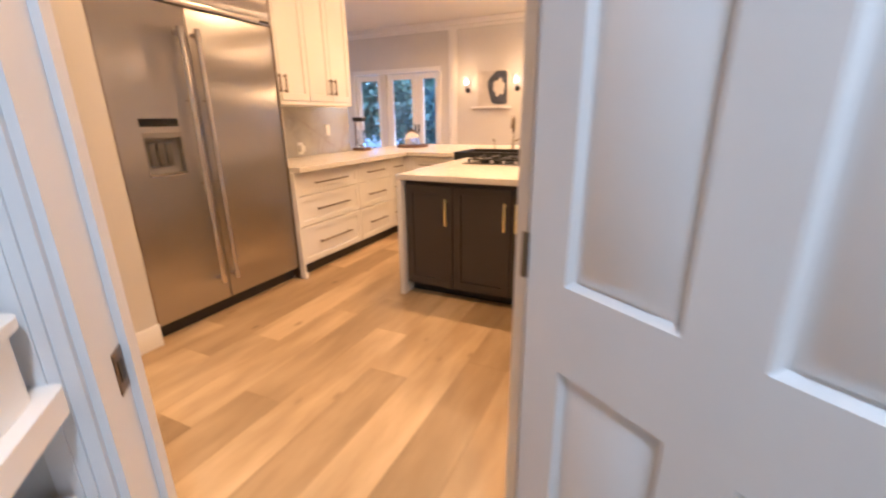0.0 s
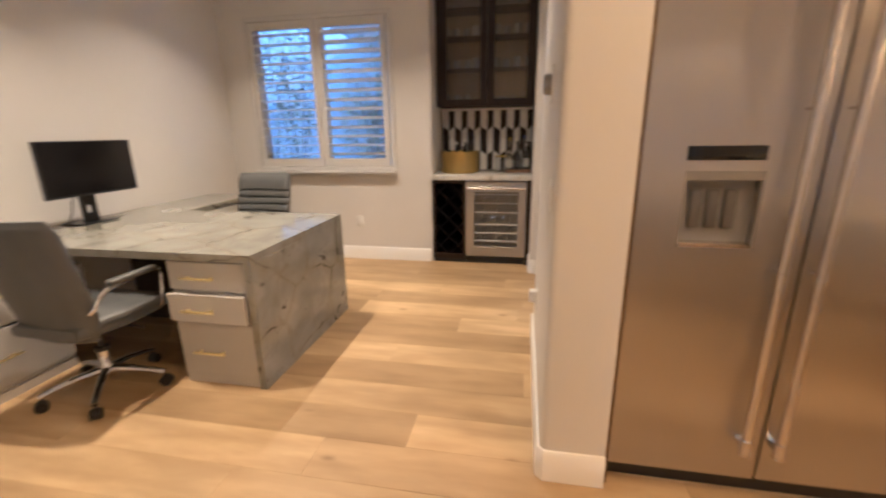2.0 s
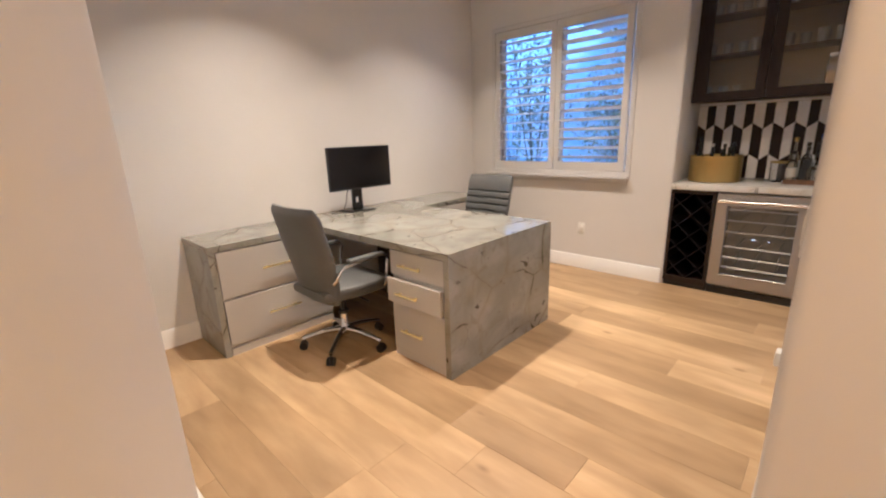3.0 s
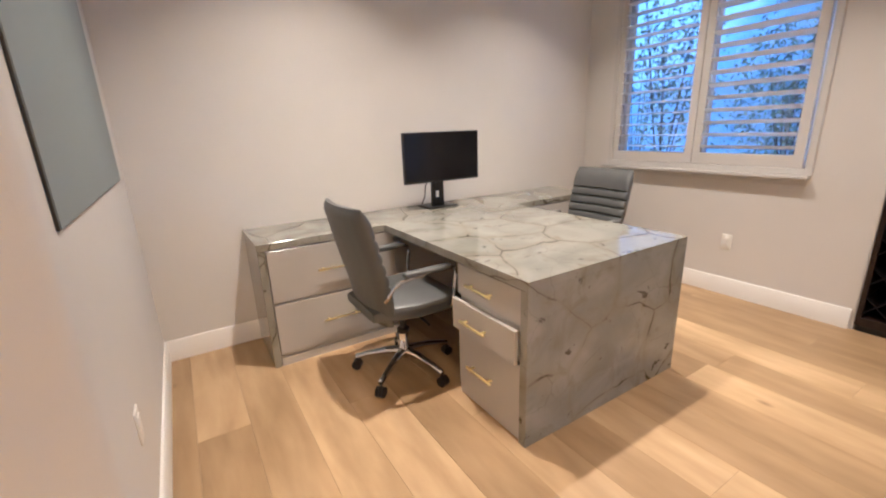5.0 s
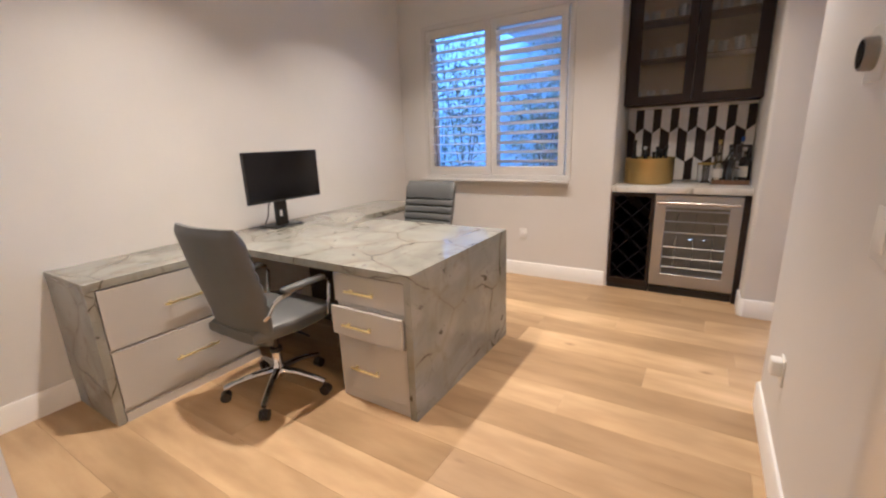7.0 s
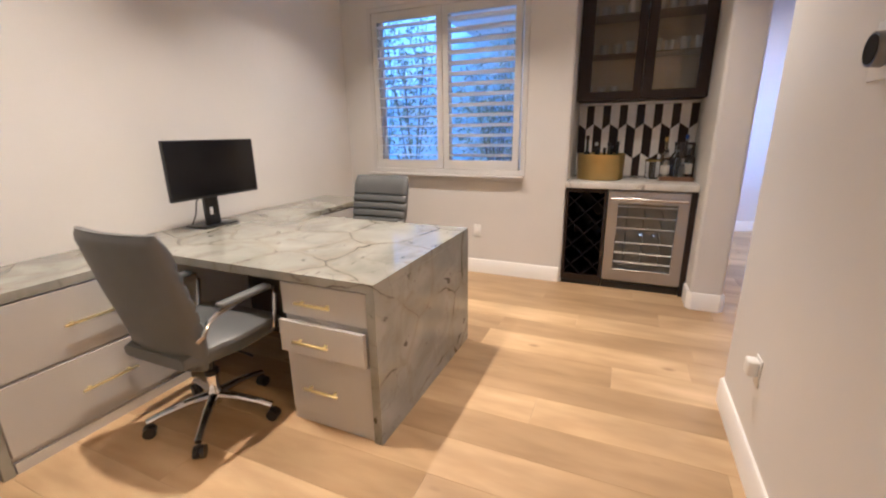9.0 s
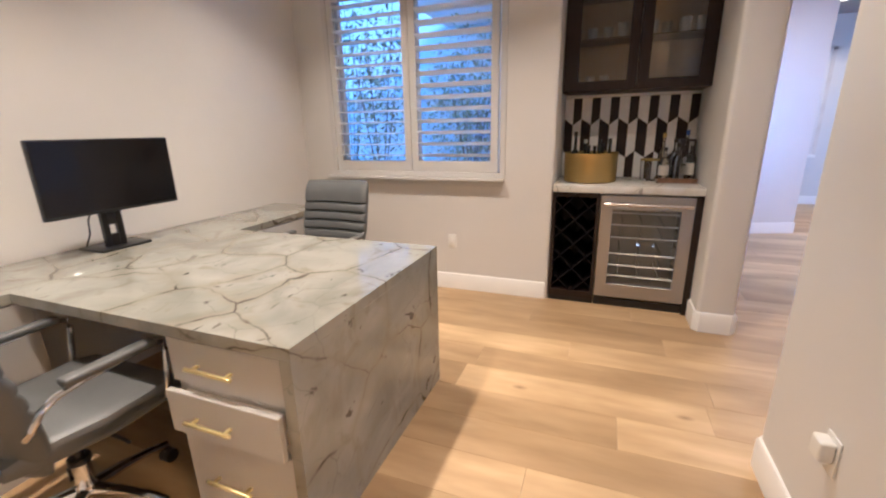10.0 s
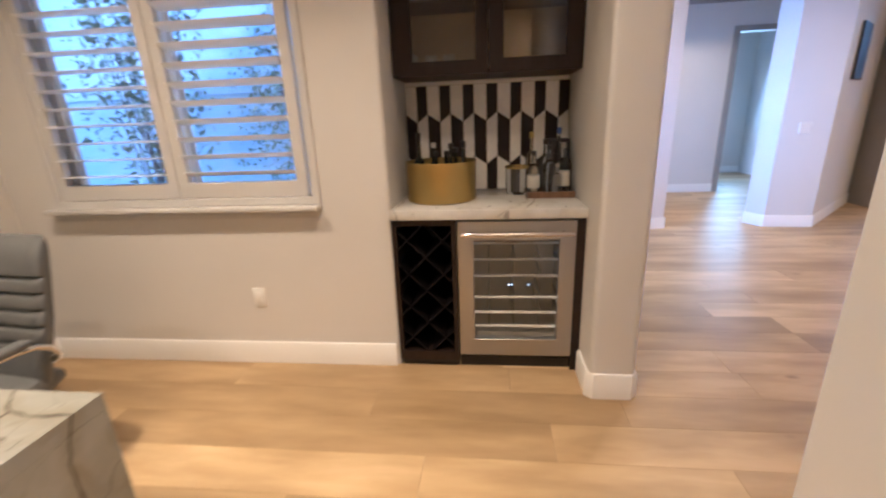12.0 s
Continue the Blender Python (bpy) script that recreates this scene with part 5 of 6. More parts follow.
for dr, y in ((left_door, 2.072), (right_door, 2.178)):
    bm = bmesh.new()
    hx_ = FXK + 0.05
    rod(bm, (hx_, y, 0.245), (hx_, y, 1.785), 0.0145, seg=16)
    for z in (0.27, 1.76):
        rod(bm, (FXK, y, z), (hx_, y, z), 0.016, 0.014, seg=14)
        rod(bm, (hx_, y, z - 0.03), (hx_, y, z + 0.03), 0.019, seg=16)
    for z in (0.905, 1.395):
        rod(bm, (FXK, y, z), (hx_, y, z), 0.005, seg=10)
        rod(bm, (hx_, y, z - 0.004), (hx_, y, z + 0.004), 0.017, seg=16)
    part("handle", bm, STEELH, dr, "tubular steel handle")
part("display", box(FXK, FXK + 0.004, 1.772, 1.992, 1.250, 1.294, 0.001), SCREEN, left_door, "dark control display")
part("recess", boxes((FXK - 0.045, FXK - 0.035, 1.775, 2.0, 0.972, 1.218), (FXK - 0.035, FXK, 1.775, 1.782, 0.972, 1.218), (FXK - 0.035, FXK, 1.993, 2.0, 0.972, 1.218), (FXK - 0.035, FXK, 1.782, 1.993, 1.19, 1.218)), mat("dispenser_grey", (0.22, 0.21, 0.20), 0.4), left_door, "grey dispenser recess")
for y in (1.825, 1.875, 1.925):
    part("paddle", box(FXK - 0.034, FXK - 0.02, y - 0.018, y + 0.018, 1.03, 1.16, 0.008, 2), mat("paddle_grey", (0.10, 0.095, 0.09), 0.3), left_door)
part("drip_tray", box(FXK - 0.035, FXK + 0.004, 1.782, 1.993, 0.974, 0.988), STEELH, left_door)


def shaker(face, a0, a1, z0, z1, d, material, parent, name, rail=0.055, label=""):
    """A framed front; face 'x+' lies in the plane x=d, 'y-' in y=d, running a0 to a1 across."""
    t = 0.02

    bm = bmesh.new()
    loops = []
    for ins, dep in ((0, -t), (0, -0.0015), (0.0015, 0), (rail - 0.002, 0), (rail, -0.009)):
        ring = []
        for p, q in ((a0 + ins, z0 + ins), (a1 - ins, z0 + ins), (a1 - ins, z1 - ins), (a0 + ins, z1 - ins)):
            ring.append(bm.verts.new((d + dep, p, q) if face == "x+" else (p, d - dep, q)))
        loops.append(ring)
    for a, b_ in zip(loops, loops[1:]):
        for k in range(4):
            bm.faces.new((a[k], a[(k + 1) % 4], b_[(k + 1) % 4], b_[k]))
    bm.faces.new(loops[-1])
    bm.faces.new(loops[0][::-1])
    return part(name, bm, material, parent, label)


def pull(face, c, z, d, length, upright, material, parent, label):
    bm = bmesh.new()

    def b(p0, p1, q0, q1, e0, e1):
        return (d + e0, d + e1, p0, p1, q0, q1) if face == "x+" else (p0, p1, d - e1, d - e0, q0, q1)
    h = length / 2
    if upright:
        quad_box(bm, *b(c - 0.006, c + 0.006, z - h, z + h, 0.024, 0.036), bevel=0.002)
        for s in (-0.8, 0.8):
            quad_box(bm, *b(c - 0.005, c + 0.005, z + s * h - 0.005, z + s * h + 0.005, 0, 0.026))
    else:
        quad_box(bm, *b(c - h, c + h, z - 0.006, z + 0.006, 0.024, 0.036), bevel=0.002)
        for s in (-0.85, 0.85):
            quad_box(bm, *b(c + s * h - 0.005, c + s * h + 0.005, z - 0.005, z + 0.005, 0, 0.026))
    return part("handle", bm, material, parent, label)


CX = -2.115
for y0, y1, hl in ((2.842, 3.655, 0.44), (3.665, 4.235, 0.30), (4.245, 4.53, 0.16)):
    cb = thing("base_cabinet", (-2.45, (y0 + y1) / 2, 0), "white three-drawer kitchen base cabinet", "cabinet", "white base cabinets")
    part("body", box(-2.8, CX - 0.021, y0 - 0.004, y1 + 0.004, 0.10, 0.878), CABINET, cb)
    # toe kicks, here and below, are black to hold their recess shade
    part("toe_kick", box(-2.7, CX - 0.07, y0 - 0.004, y1 + 0.004, 0.0, 0.10), BLACK, cb, "toe kick coloured black for its shade")
    for z0, z1 in ((0.115, 0.425), (0.432, 0.68), (0.687, 0.865)):
        dr = shaker("x+", y0, y1, z0, z1, CX, CABINET, cb, "drawer", 0.045)
        pull("x+", (y0 + y1) / 2, (z0 + z1) / 2, CX, hl, False, BRONZE, dr, "bronze bar pull")
ep = thing("fridge_end_panel", (-2.45, 2.82, 0), "white end panel beside the refrigerator", "panel")
part("panel", boxes((-2.8, -2.165, 2.810, 2.834, 0.0, 2.14), (-2.165, -2.10, 2.810, 2.834, 0.0, 0.878)), CABINET, ep)
part("foot", box(-2.15, -2.085, 2.806, 2.838, 0.0, 0.05, 0.004), CABINET, ep)
wt = bmesh.new()
prism(wt, [(-2.815, 2.836), (-2.06, 2.836), (-2.06, 4.50), (-1.46, 4.50), (-1.46, 5.0), (-0.62, 5.0), (-0.62, 4.50), (0.10, 4.50), (0.10, 5.95), (-2.815, 5.95)], 0.880, 0.920)
solid("kitchen_worktop", wt, QUARTZ, "cream quartz worktop round the kitchen corner", "worktop")
for x0, x1 in ((-2.04, -1.475), (-0.605, 0.07)):
    cb = thing("peninsula_cabinet", ((x0 + x1) / 2, 5.0, 0), "white base cabinet under the sink run", "cabinet", "peninsula cabinets")
    part("body", box(x0, x1, 4.56, 5.7, 0.10, 0.878), CABINET, cb)
    part("toe_kick", box(x0, x1, 4.62, 5.6, 0.0, 0.10), BLACK, cb)
    dr = shaker("y-", x0 + 0.004, x1 - 0.004, 0.70, 0.865, 4.54, CABINET, cb, "drawer", 0.045)
    pull("y-", (x0 + x1) / 2, 0.782, 4.54, 0.3, False, BRONZE, dr, "bronze bar pull")
    dr = shaker("y-", x0 + 0.004, x1 - 0.004, 0.115, 0.69, 4.54, CABINET, cb, "door")
cc = thing("corner_cabinet", (-2.43, 5.1, 0), "white corner base cabinet under the worktop", "cabinet")
part("body", box(-2.8, -2.042, 4.536, 5.9, 0.10, 0.878), CABINET, cc)
part("toe_kick", box(-2.8, -2.06, 4.56, 5.85, 0.0, 0.10), BLACK, cc)
solid("splashback", boxes((-2.82, -2.806, 2.836, 4.49, 0.922, 1.40)), SPLASH, "pale grey polished stone splashback", "splashback", "structure")
sk = thing("apron_sink", (-1.04, 4.75, 0.66), "black apron-front kitchen sink", "sink")
part("bowl", boxes((-1.455, -0.625, 4.46, 4.50, 0.64, 0.940), (-1.455, -0.625, 4.96, 4.995, 0.70, 0.940), (-1.455, -1.42, 4.50, 4.96, 0.70, 0.940), (-0.66, -0.625, 4.50, 4.96, 0.70, 0.940), (-1.42, -0.66, 4.50, 4.96, 0.70, 0.72), bevel=0.006), SINKBLACK, sk)
fc = thing("kitchen_faucet", (-1.0, 5.1, 0.92), "bronze gooseneck kitchen faucet", "faucet")
part("spout", tube(bmesh.new(), [(-1.0, 5.1, 0.92), (-1.0, 5.1, 1.17), (-0.995, 5.09, 1.23), (-0.985, 5.05, 1.27), (-0.975, 5.0, 1.28), (-0.97, 4.95, 1.26), (-0.965, 4.92, 1.21), (-0.965, 4.915, 1.16)], [0.02, 0.016, 0.016, 0.016, 0.016, 0.016, 0.018, 0.02], 12), BRONZE, fc)
part("lever", tube(bmesh.new(), [(-0.98, 5.1, 1.02), (-0.92, 5.1, 1.05), (-0.88, 5.1, 1.10)], 0.008, 8), BRONZE, fc)
part("base", lathe(bmesh.new(), [(0, 0), (0.03, 0), (0.03, 0.012), (0.02, 0.02), (0, 0.02)], (-1.0, 5.1, 0.92)), BRONZE, fc)
sd = thing("soap_dispenser", (-1.22, 5.1, 0.92), "small bronze soap dispenser", "soap dispenser")
part("pump", tube(bmesh.new(), [(-1.22, 5.1, 0.92), (-1.22, 5.1, 1.02), (-1.22, 5.05, 1.035)], 0.011, 10), BRONZE, sd)

wc_doors = [(2.836, 3.038), (3.042, 3.366), (3.372, 3.664), (3.668, 3.96)]
for k in (0, 2):
    y0, y1 = wc_doors[k][0], wc_doors[k + 1][1]
    wc = thing("wall_cabinet", (-2.6, (y0 + y1) / 2, 1.405), "white shaker kitchen wall cabinet", "wall cabinet", "white wall cabinets")
    part("body", box(-2.815, -2.372, y0 - 0.002, y1 + 0.002, 1.43, 2.75), CABINET, wc)
    part("light_rail", box(-2.815, -2.355, y0 - 0.002, y1 + 0.002, 1.402, 1.43), CABINET, wc)
    part("cornice", box(-2.815, -2.32, y0 - 0.002, y1 + 0.002, 2.75, 2.83, 0.01), CABINET, wc)
    for j, (a, b) in enumerate(wc_doors[k:k + 2]):
        dr = shaker("x+", a, b, 1.435, 2.74, -2.35, CABINET, wc, "door")
        pull("x+", b - 0.03 if j == 0 else a + 0.03, 1.56, -2.35, 0.14, True, BRONZE, dr, "bronze bar pull")
fo = thing("fridge_top_cabinet", (-2.5, 2.215, 2.15), "white shaker cabinet above the refrigerator", "wall cabinet")
part("body", box(-2.815, -2.20, 1.632, 2.806, 2.15, 2.75), CABINET, fo)
for a, b in ((1.636, 2.217), (2.221, 2.802)):
    shaker("x+", a, b, 2.155, 2.74, -2.18, CABINET, fo, "door")


def splash_plate(y, z, plugged):
    ob = thing("wall_outlet", (-2.806, y, z), "white outlet plate on the splashback", "outlet", "splashback outlets")
    part("plate", box(-2.806, -2.80, y - 0.036, y + 0.036, z - 0.058, z + 0.058, 0.002), PLASTIC, ob)
    if plugged:
        part("plug", box(-2.80, -2.765, y - 0.035, y + 0.03, z - 0.03, z + 0.03, 0.006), PLASTIC, ob)


splash_plate(3.66, 1.0, True)
splash_plate(4.10, 1.165, False)

# island
isl = thing("kitchen_island", (-0.56, 3.53, 0), "charcoal kitchen island with cream waterfall worktop", "island")
part("worktop", box(-1.205, 0.095, 2.862, 4.21, 0.868, 0.908, 0.002), QUARTZ, isl)
part("waterfall_end", box(-1.205, -1.165, 2.862, 4.21, 0.0, 0.868, 0.002), QUARTZ, isl)
part("waterfall_end", box(0.055, 0.095, 2.862, 4.21, 0.0, 0.868, 0.002), QUARTZ, isl)
part("body", box(-1.165, 0.055, 2.93, 4.14, 0.085, 0.868), ISLAND, isl)
part("toe_kick", box(-1.165, 0.055, 3.0, 4.08, 0.0, 0.085), BLACK, isl)
for a, b, hx_ in ((-1.160, -0.792, -0.832), (-0.786, -0.372, -0.412), (-0.366, 0.050, -0.332)):
    dr = shaker("y-", a, b, 0.09, 0.835, 2.908, ISLAND, isl, "door", 0.06)
    pull("y-", hx_, 0.655, 2.908, 0.19, True, BRASS, dr, "brass bar pull")
ct = thing("gas_cooktop", (-0.55, 3.87, 0.908), "steel gas cooktop with black cast-iron grates", "cooktop")
part("pan", box(-1.0, -0.10, 3.58, 4.165, 0.909, 0.918, 0.004), STEELH, ct, "steel rim")
part("glass_top", box(-0.985, -0.115, 3.595, 4.15, 0.918, 0.922), COOKGLASS, ct, "black glass cooking surface")
for x in (-0.85, -0.55, -0.25):
    bm = bmesh.new()
    for k in range(3):
        quad_box(bm, x - 0.135, x + 0.135, 3.68 + k * 0.2, 3.695 + k * 0.2, 0.938, 0.950, 0.002)
    for dx in (-0.13, 0.0, 0.118):
        quad_box(bm, x + dx, x + dx + 0.014, 3.66, 4.12, 0.936, 0.949, 0.002)
        for y in (3.67, 4.10):
            quad_box(bm, x + dx, x + dx + 0.014, y, y + 0.014, 0.922, 0.938)
    part("grate", bm, CASTIRON, ct, "black cast-iron grate")
    for y in (3.78, 4.0):
        part("burner", lathe(bmesh.new(), [(0, 0), (0.05, 0), (0.05, 0.012), (0.035, 0.018), (0.035, 0.026), (0, 0.026)], (x, y, 0.922), 20), CASTIRON, ct)
for k in range(5):
    part("knob", lathe(bmesh.new(), [(0, 0), (0.02, 0), (0.018, 0.022), (0, 0.024)], (-0.75 + k * 0.1, 3.615, 0.922), 16), STEELH, ct)

# things on the worktops
cm = thing("pour_over_coffee_maker", (-2.70, 4.57, 0.92), "glass coffee maker with wooden base", "coffee maker")
part("base", box(-2.79, -2.62, 4.50, 4.65, 0.921, 0.955, 0.006), WOODTRAY, cm)
part("carafe", lathe(bmesh.new(), [(0, 0), (0.06, 0), (0.065, 0.03), (0.03, 0.12), (0.05, 0.2), (0.048, 0.2), (0.028, 0.12), (0.06, 0.03), (0, 0.006)], (-2.70, 4.57, 0.956), 20), GLASSW, cm)
part("post", box(-2.785, -2.77, 4.56, 4.58, 0.955, 1.30, 0.003), BRONZE, cm)
part("top_tank", box(-2.785, -2.65, 4.53, 4.61, 1.25, 1.30, 0.006), BLACK, cm)
cl = thing("cloche_tray", (-2.42, 5.3, 0.92), "glass cloche on a round wooden tray", "cloche")
part("tray", lathe(bmesh.new(), [(0, 0), (0.2, 0), (0.21, 0.012), (0.21, 0.03), (0.2, 0.03), (0.195, 0.014), (0, 0.014)], (-2.42, 5.3, 0.921), 28), WOODTRAY, cl)
part("dome", lathe(bmesh.new(), [(0.10, 0), (0.105, 0.08), (0.09, 0.15), (0.05, 0.19), (0.0, 0.2)], (-2.42, 5.3, 0.936), 24), GLASSW, cl)
part("knob", lathe(bmesh.new(), [(0, 0.2), (0.015, 0.205), (0.015, 0.225), (0, 0.23)], (-2.42, 5.3, 0.936), 12), BRONZE, cl)
gd = thing("decorative_gourd", (-0.33, 5.75, 0.92), "small pale orange gourd on the worktop", "gourd")
bm = bmesh.new()
bmesh.ops.create_uvsphere(bm, u_segments=32, v_segments=12, radius=0.068)
for v in bm.verts:
    a = math.atan2(v.co.y, v.co.x)
    k = 1 + 0.06 * math.cos(9 * a)
    v.co = Vector((v.co.x * k - 0.33, v.co.y * k + 5.75, v.co.z * 0.74 + 0.970))
part("body", bm, PUMPKIN, gd)
part("stem", tube(bmesh.new(), [(-0.33, 5.75, 1.012), (-0.325, 5.75, 1.04), (-0.31, 5.75, 1.05)], 0.008, 8), BARK, gd)
sb_ = thing("serving_board", (-0.45, 5.0, 0.92), "long pale serving board on the worktop", "tray")
part("board", box(-0.80, -0.10, 4.88, 5.10, 0.921, 0.94, 0.005), CANVAS, sb_)

# far wall: sconces, picture on a ledge, chandelier
for x in (-2.955, -1.95):
    sc = thing("wall_sconce", (x, YF, 1.85), "black wall sconce with glowing glass shade", "wall lamp", "wall sconces")
    bm = bmesh.new()
    rod(bm, (x, YF, 1.80), (x, YF - 0.02, 1.80), 0.05, seg=20)
    tube(bm, [(x, YF - 0.02, 1.80), (x, YF - 0.09, 1.80), (x, YF - 0.10, 1.83), (x, YF - 0.10, 1.88)], 0.008, 8)
    part("arm", bm, BLACK, sc)
    part("bulb", lathe(bmesh.new(), [(0, 0), (0.018, 0.01), (0.028, 0.05), (0.02, 0.08), (0, 0.095)], (x, YF - 0.10, 1.90), 16), BULB, sc, "glowing bulb")
    part("shade", lathe(bmesh.new(), [(0.03, 0), (0.06, 0.05), (0.065, 0.18), (0.063, 0.18), (0.058, 0.05), (0.028, 0.002)], (x, YF - 0.10, 1.88), 20), GLASSW, sc, "clear glass shade")
ob = lamp("sconce_glow", (-2.955, YF - 0.2, 1.98), 0.3, WARM, 0.12, 180)
ob.matrix_basis = look((-2.955, YF - 0.25, 1.98), (-2.955, YF, 1.98))
ob = lamp("sconce_glow", (-1.95, YF - 0.2, 1.98), 0.3, WARM, 0.12, 180)
ob.matrix_basis = look((-1.95, YF - 0.25, 1.98), (-1.95, YF, 1.98))
lg = thing("picture_ledge", (-2.46, YF, 1.46), "white picture ledge on the far wall", "shelf")
part("ledge", box(-2.85, -2.07, YF - 0.10, YF, 1.455, 1.49, 0.004), TRIM, lg)
pc = thing("abstract_picture", (-2.43, YF - 0.04, 1.49), "pale canvas with a dark painted ring", "picture")
part("canvas", box(-2.73, -2.13, YF - 0.05, YF - 0.02, 1.491, 2.13, 0.003), CANVAS, pc)
bm = bmesh.new()
ring_o, ring_i = [], []
for k in range(40):
    a = 2 * math.pi * k / 40
    w = 0.15 + 0.035 * math.cos(a) + 0.014 * math.sin(7 * a)
    ro = 0.27 + 0.014 * math.sin(5 * a)
    cx_, cz_ = -2.27, 1.83
    pt = lambda r: bm.verts.new((max(-2.725, min(-2.135, cx_ + r * 0.95 * math.cos(a))), YF - 0.0515, max(1.496, min(2.125, cz_ + r * 1.2 * math.sin(a)))))
    ring_o.append(pt(ro))
    ring_i.append(pt(ro - w))
for k in range(40):
    bm.faces.new((ring_o[k], ring_o[(k + 1) % 40], ring_i[(k + 1) % 40], ring_i[k]))
part("painted_ring", bm, TEAL, pc, "dark brushed ring")
chd = thing("chandelier", (-0.45, 6.9, CEIL), "bronze branching chandelier with small lit bulbs", "chandelier")
bm = bmesh.new()
rod(bm, (-0.45, 6.9, CEIL), (-0.45, 6.9, CEIL - 0.03), 0.07, seg=20)
rod(bm, (-0.45, 6.9, CEIL - 0.03), (-0.45, 6.9, 2.36), 0.008)
part("stem", bm, BRONZE, chd)
rc = random.Random(3)
for k in range(14):
    a = k * 2.4
    r = 0.16 + 0.03 * k
    ex, ey, ez = -0.45 + r * math.cos(a), 6.9 + r * math.sin(a), 2.30 + rc.uniform(-0.07, 0.10)
    br = part("branch", tube(bmesh.new(), [(-0.45, 6.9, 2.38), (-0.45 + r * 0.5 * math.cos(a), 6.9 + r * 0.5 * math.sin(a), ez + 0.03), (ex, ey, ez)], 0.005, 6), BRONZE, chd)
    part("bulb", lathe(bmesh.new(), [(0, -0.02), (0.012, -0.013), (0.017, 0.007), (0.011, 0.022), (0, 0.026)], (ex, ey, ez - 0.04), 12), BULB, br, "small glowing bulb")

# hall: dark picture, switch, recess
hp = thing("hall_picture", (-8.3, 4.95, 1.6), "dark framed picture in the hall", "picture")
bm = bmesh.new()
for q0, q1, d0, d1 in ((0.36, 0.80, 0.0, 0.03),):
    dd, nn = Vector((-0.702, 0.712)), Vector((0.712, 0.702))
    p = lambda s, o: tuple(Vector((-8.0, 4.61)) + dd * s + nn * o)
    prism(bm, [p(q0, d0), p(q1, d0), p(q1, d1), p(q0, d1)], 1.62, 2.2)
part("frame", bm, BOARDSIDE, hp)
hs = thing("hall_switch", (-8.02, 4.36, 1.12), "white double switch plate in the hall", "light switch")
part("plate", box(-8.032, -8.018, 4.30, 4.42, 1.06, 1.18), PLASTIC, hs)
part("ledge", box(-10.5, -10.4, 3.55, 3.93, 0.78, 0.82), TRIM, thing("hall_niche", (-10.45, 3.74, 0.8), "shallow white wall niche in the hall", "niche", kind="structure"))
nc = boxes((-10.5, -10.485, 3.90, 3.95, 0.82, 2.46), (-10.5, -10.485, 3.5, 3.95, 2.42, 2.46))
solid("niche_trim", nc, CANVAS, "tan trim round the hall niche", "trim", "structure")

# ---- outdoors ----
solid("ground", box(-60, 60, -60, 70, -0.30, -0.14), PAVING, "pale paved ground outside", "ground", "structure")
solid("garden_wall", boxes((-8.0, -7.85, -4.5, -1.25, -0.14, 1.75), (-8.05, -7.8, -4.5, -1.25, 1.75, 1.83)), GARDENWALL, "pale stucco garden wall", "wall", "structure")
# built this high to hide the bright sky behind it
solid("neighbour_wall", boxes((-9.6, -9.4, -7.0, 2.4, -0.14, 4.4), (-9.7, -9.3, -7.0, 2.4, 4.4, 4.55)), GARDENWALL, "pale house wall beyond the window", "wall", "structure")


def leaf_cloud(rnd, count, centre, spread, size, shape="blob"):
    """Small bent leaves scattered in a crown; returns a bmesh."""
    bm = bmesh.new()
    for _ in range(count):
        u = Vector((rnd.gauss(0, 1), rnd.gauss(0, 1), rnd.gauss(0, 1))).normalized() * rnd.random() ** 0.4
        clump = 1 + 0.25 * math.sin(u.x * 7 + u.z * 5) * math.sin(u.y * 6)
        p = Vector(centre) + Vector((u.x * spread[0], u.y * spread[1], u.z * spread[2])) * clump
        q = Euler((rnd.uniform(-1.2, 1.2), rnd.uniform(-1.2, 1.2), rnd.uniform(0, 6.3))).to_matrix()
        s = size * rnd.uniform(0.6, 1.3)
        pts = [Vector((0, 0, 0)), Vector((s * 0.5, s * 0.24, s * 0.05)), Vector((s, 0, -s * 0.1)), Vector((s * 0.5, -s * 0.24, s * 0.05))]
        bm.faces.new([bm.verts.new(p + q @ c) for c in pts])
    return bm


rl = random.Random(21)
for name, x, y, h, lab in (("shrub", -6.0, -1.68, 2.9, "tall leafy shrub outside the window"), ("shrub", -7.3, -1.0, 2.5, "leafy garden shrub outside the window"), ("shrub", -8.7, 0.9, 2.9, "leafy garden shrub further off"), ("shrub", -7.1, -2.75, 2.9, "loose leafy shrub before the garden wall")):
    tr_ = thing(name, (x, y, -0.14), lab, "shrub", "garden shrubs")
    bm = bmesh.new()
    for k in range(7):
        a = k * 0.9 + x
        top = (x + 0.35 * math.cos(a), y + 0.35 * math.sin(a), h * rl.uniform(0.75, 1.0))
        tube(bm, [(x, y, -0.14), (x + 0.08 * math.cos(a), y + 0.08 * math.sin(a), h * 0.35), top], [0.012, 0.008, 0.003], 6)
    part("stems", bm, BARK, tr_)
    part("crown", leaf_cloud(rl, 500 if y < -2 else 1500 if x > -6.5 else 3200, (x, y, h * 0.62), (0.42, 0.42, h * 0.42) if x > -6.5 else (0.55, 0.75, h * 0.42), 0.06), LEAF, tr_)
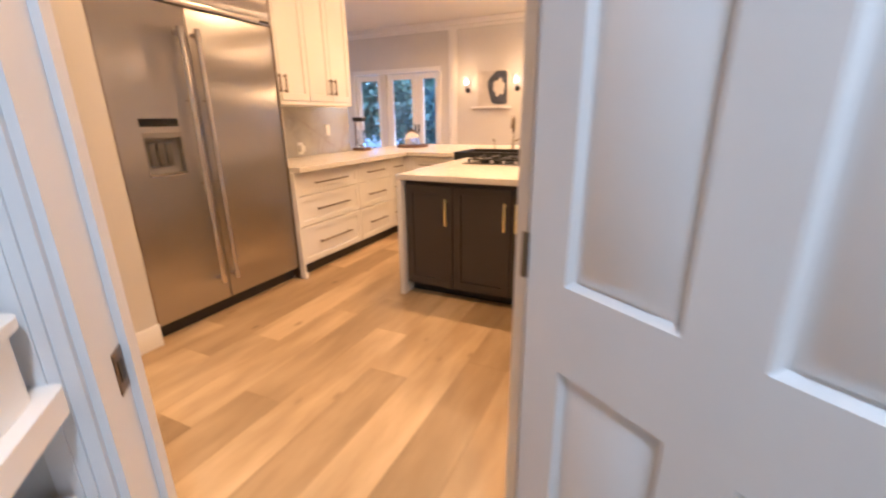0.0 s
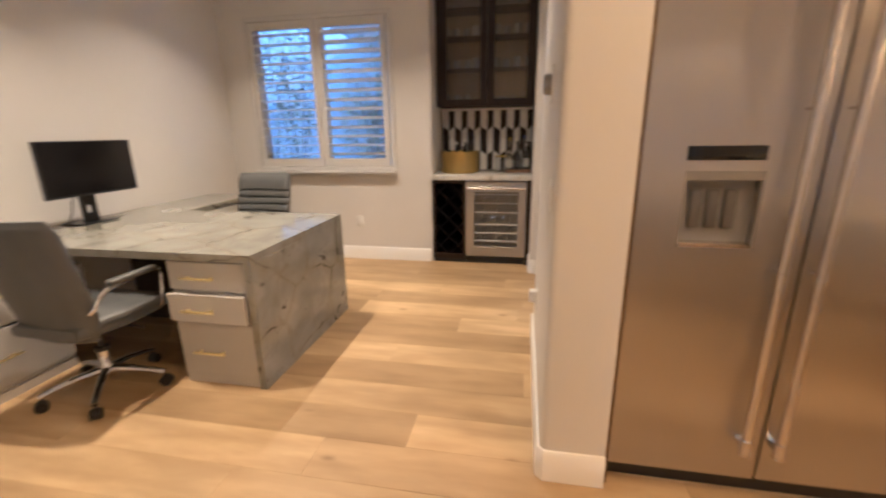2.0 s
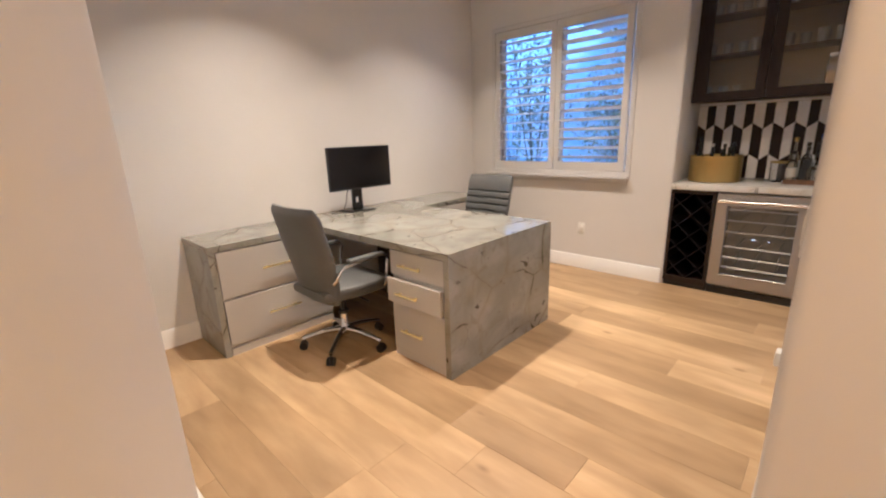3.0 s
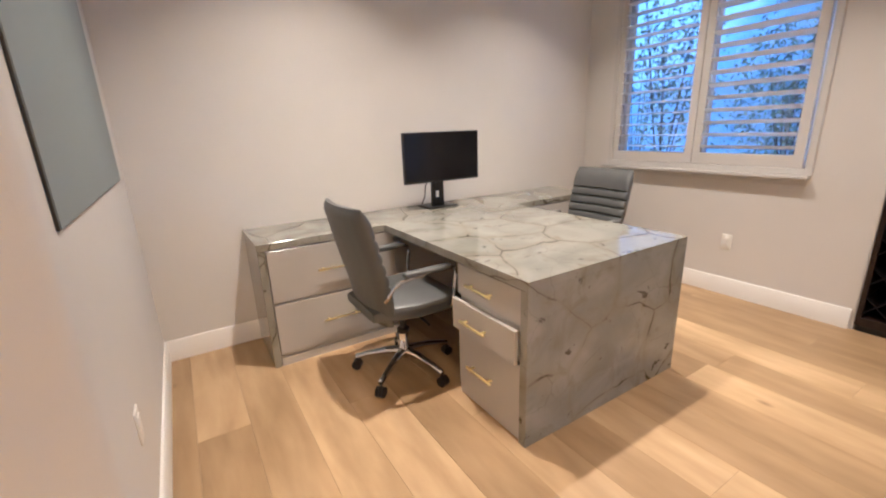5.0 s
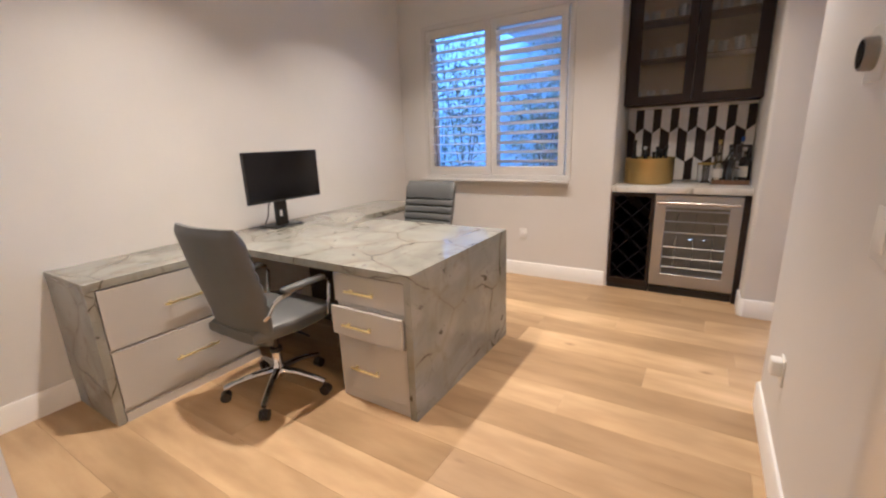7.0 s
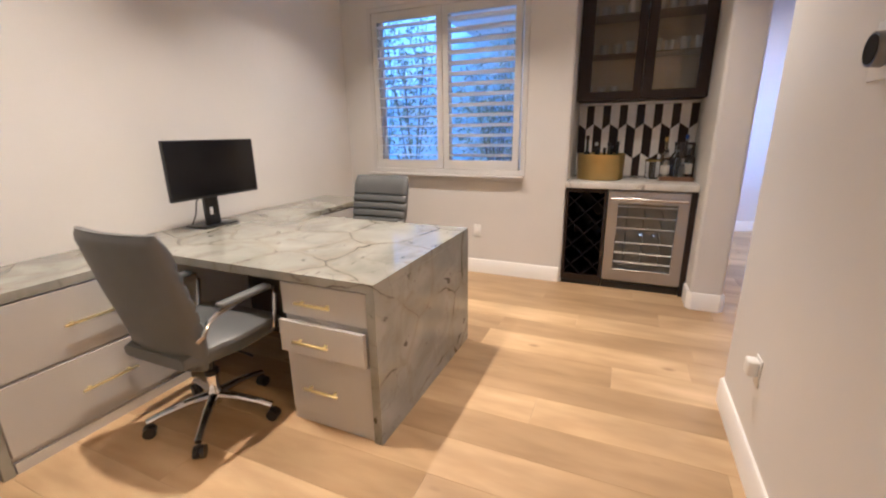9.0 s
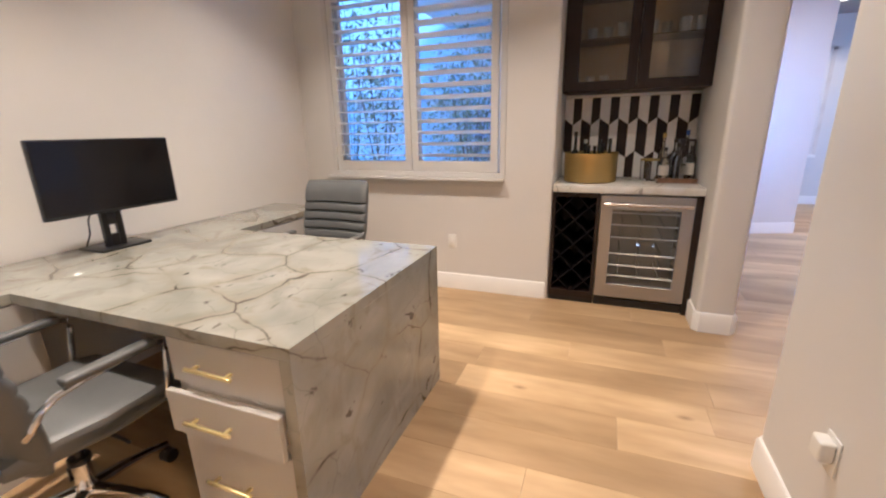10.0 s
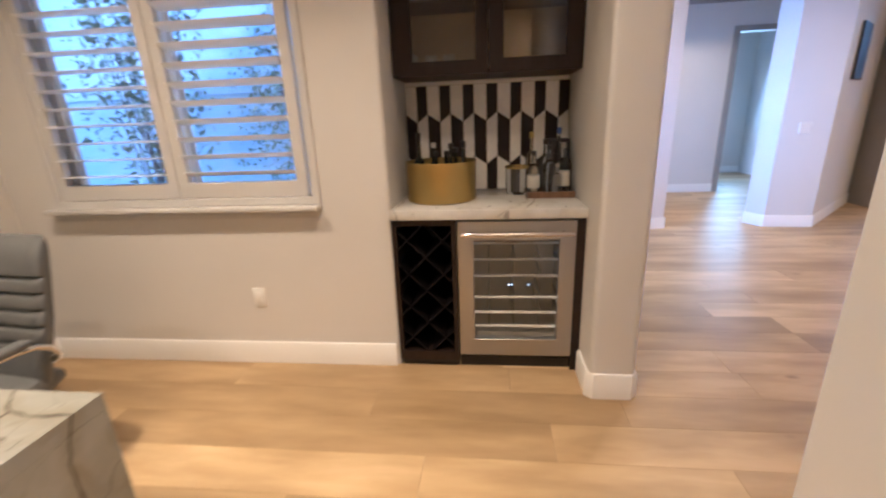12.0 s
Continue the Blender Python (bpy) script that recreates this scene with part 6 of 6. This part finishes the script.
for k in range(18):
    x = -15.5 + k * 1.15
    y = 17.0 + rl.uniform(-1, 1.5)
    tr_ = thing("garden_tree", (x, y, -0.14), "dense dark green garden tree", "tree", "garden trees")
    h = rl.uniform(2.7, 3.9)
    part("trunk", tube(bmesh.new(), [(x, y, -0.14), (x + 0.1, y, h * 0.5), (x, y + 0.1, h)], [0.14, 0.10, 0.04], 8), BARK, tr_)
    part("crown", leaf_cloud(rl, 3000, (x, y, h * 0.52), (1.15, 1.2, h * 0.52), 0.27), LEAF2, tr_)
solid("patio_roof", box(-6.8, -2.9, YF + 0.2, 12.2, 2.75, 2.95), FENCE, "pale patio cover", "roof", "structure")
solid("patio_post", box(-4.55, -4.25, 11.8, 12.1, -0.14, 2.75, 0.02), FENCE, "pale square patio post", "post", "structure")
# added flat slab gives the blue of outdoor chair cushions; no pool known
solid("pool_water", box(-8, -3.2, 13.0, 15.2, -0.138, -0.10), BLUEPAD, "flat blue slab in place of outdoor cushions", "water", "structure")

# ---- floor boards, last ----
solid("floor", box(-13, 3.2, -2.1, YF, -0.12, -0.012), SUBFLOOR, "wide oak plank floor", "floor", "structure")
floor_ob = scene.objects["floor"]
rng = random.Random(11)
BOARD_W = 0.2267
plank_meshes = {}


def plank_mesh(length):
    if length not in plank_meshes:
        bm = box(0.0003, BOARD_W - 0.0003, 0.0003, length - 0.0003, -0.012, 0.0)
        top = [e for e in bm.edges if all(v.co.z > -0.001 for v in e.verts)]
        bmesh.ops.bevel(bm, geom=top, offset=0.0010, segments=1, affect="EDGES")
        me = bpy.data.meshes.new("plank")
        bm.to_mesh(me)
        bm.free()
        me.materials.append(OAK)
        plank_meshes[length] = me
    return plank_meshes[length]


# end joints that show, by the board's number west to east from the one at x = -3.56
JOINTS = {-1: 0.05, 0: 0.862, 2: 0.515, 5: 0.807, 6: 0.425, 7: 0.13, 4: -0.35, 3: 1.32, 1: -0.12, 8: 0.72, 9: 2.44, 10: 1.507, 11: 2.32, 12: 1.925, 13: 2.61, -5: 0.29, -4: 1.15, -3: 0.60, -2: 1.31, -7: 2.17, -8: 1.55, -6: 0.98, -9: 2.76, -10: 2.4}
LENGTHS = (1.22, 1.52, 1.83, 2.13)
far = bmesh.new()
near_count = 0
for row in range(-41, 27):
    x = -3.56 + row * BOARD_W
    y = JOINTS.get(row, rng.uniform(0, 2))
    low = -2.0 if x < -1.0 else -1.45
    while y > low:
        y -= rng.choice(LENGTHS)
    while y < YF - 0.02:
        length = rng.choice(LENGTHS)
        joint = JOINTS.get(row)
        if joint is not None and y < joint - 0.01:
            gap = joint - y
            if gap < 2.4:
                length = round(gap, 4)
            elif gap - length < 0.4:
                length = round(gap / 2, 4)
        y0, y1 = max(y, low), min(y + length, YF)
        if y1 > -1.9 and not (x < -5.2 and y1 < 0.2) and y0 < YF - 0.05:
            close = -5.3 < x < 0.6 and y0 < 4.4
            if close and near_count < 300:
                ob = new("plank", plank_mesh(round(y1 - y0, 4)))
                ob.parent = floor_ob
                ob.location = (x, y0, 0)
                near_count += 1
            else:
                lo, hi = y0 + 0.0008, y1 - 0.0008
                vs = [far.verts.new(c) for c in ((x + 0.0005, lo, 0), (x + BOARD_W - 0.0005, lo, 0), (x + BOARD_W - 0.0005, hi, 0), (x + 0.0005, hi, 0))]
                far.faces.new(vs)
        y += length
tagged(part("plank_field", far, OAK_FIELD, floor_ob), "oak planks beyond", kind="stuff")
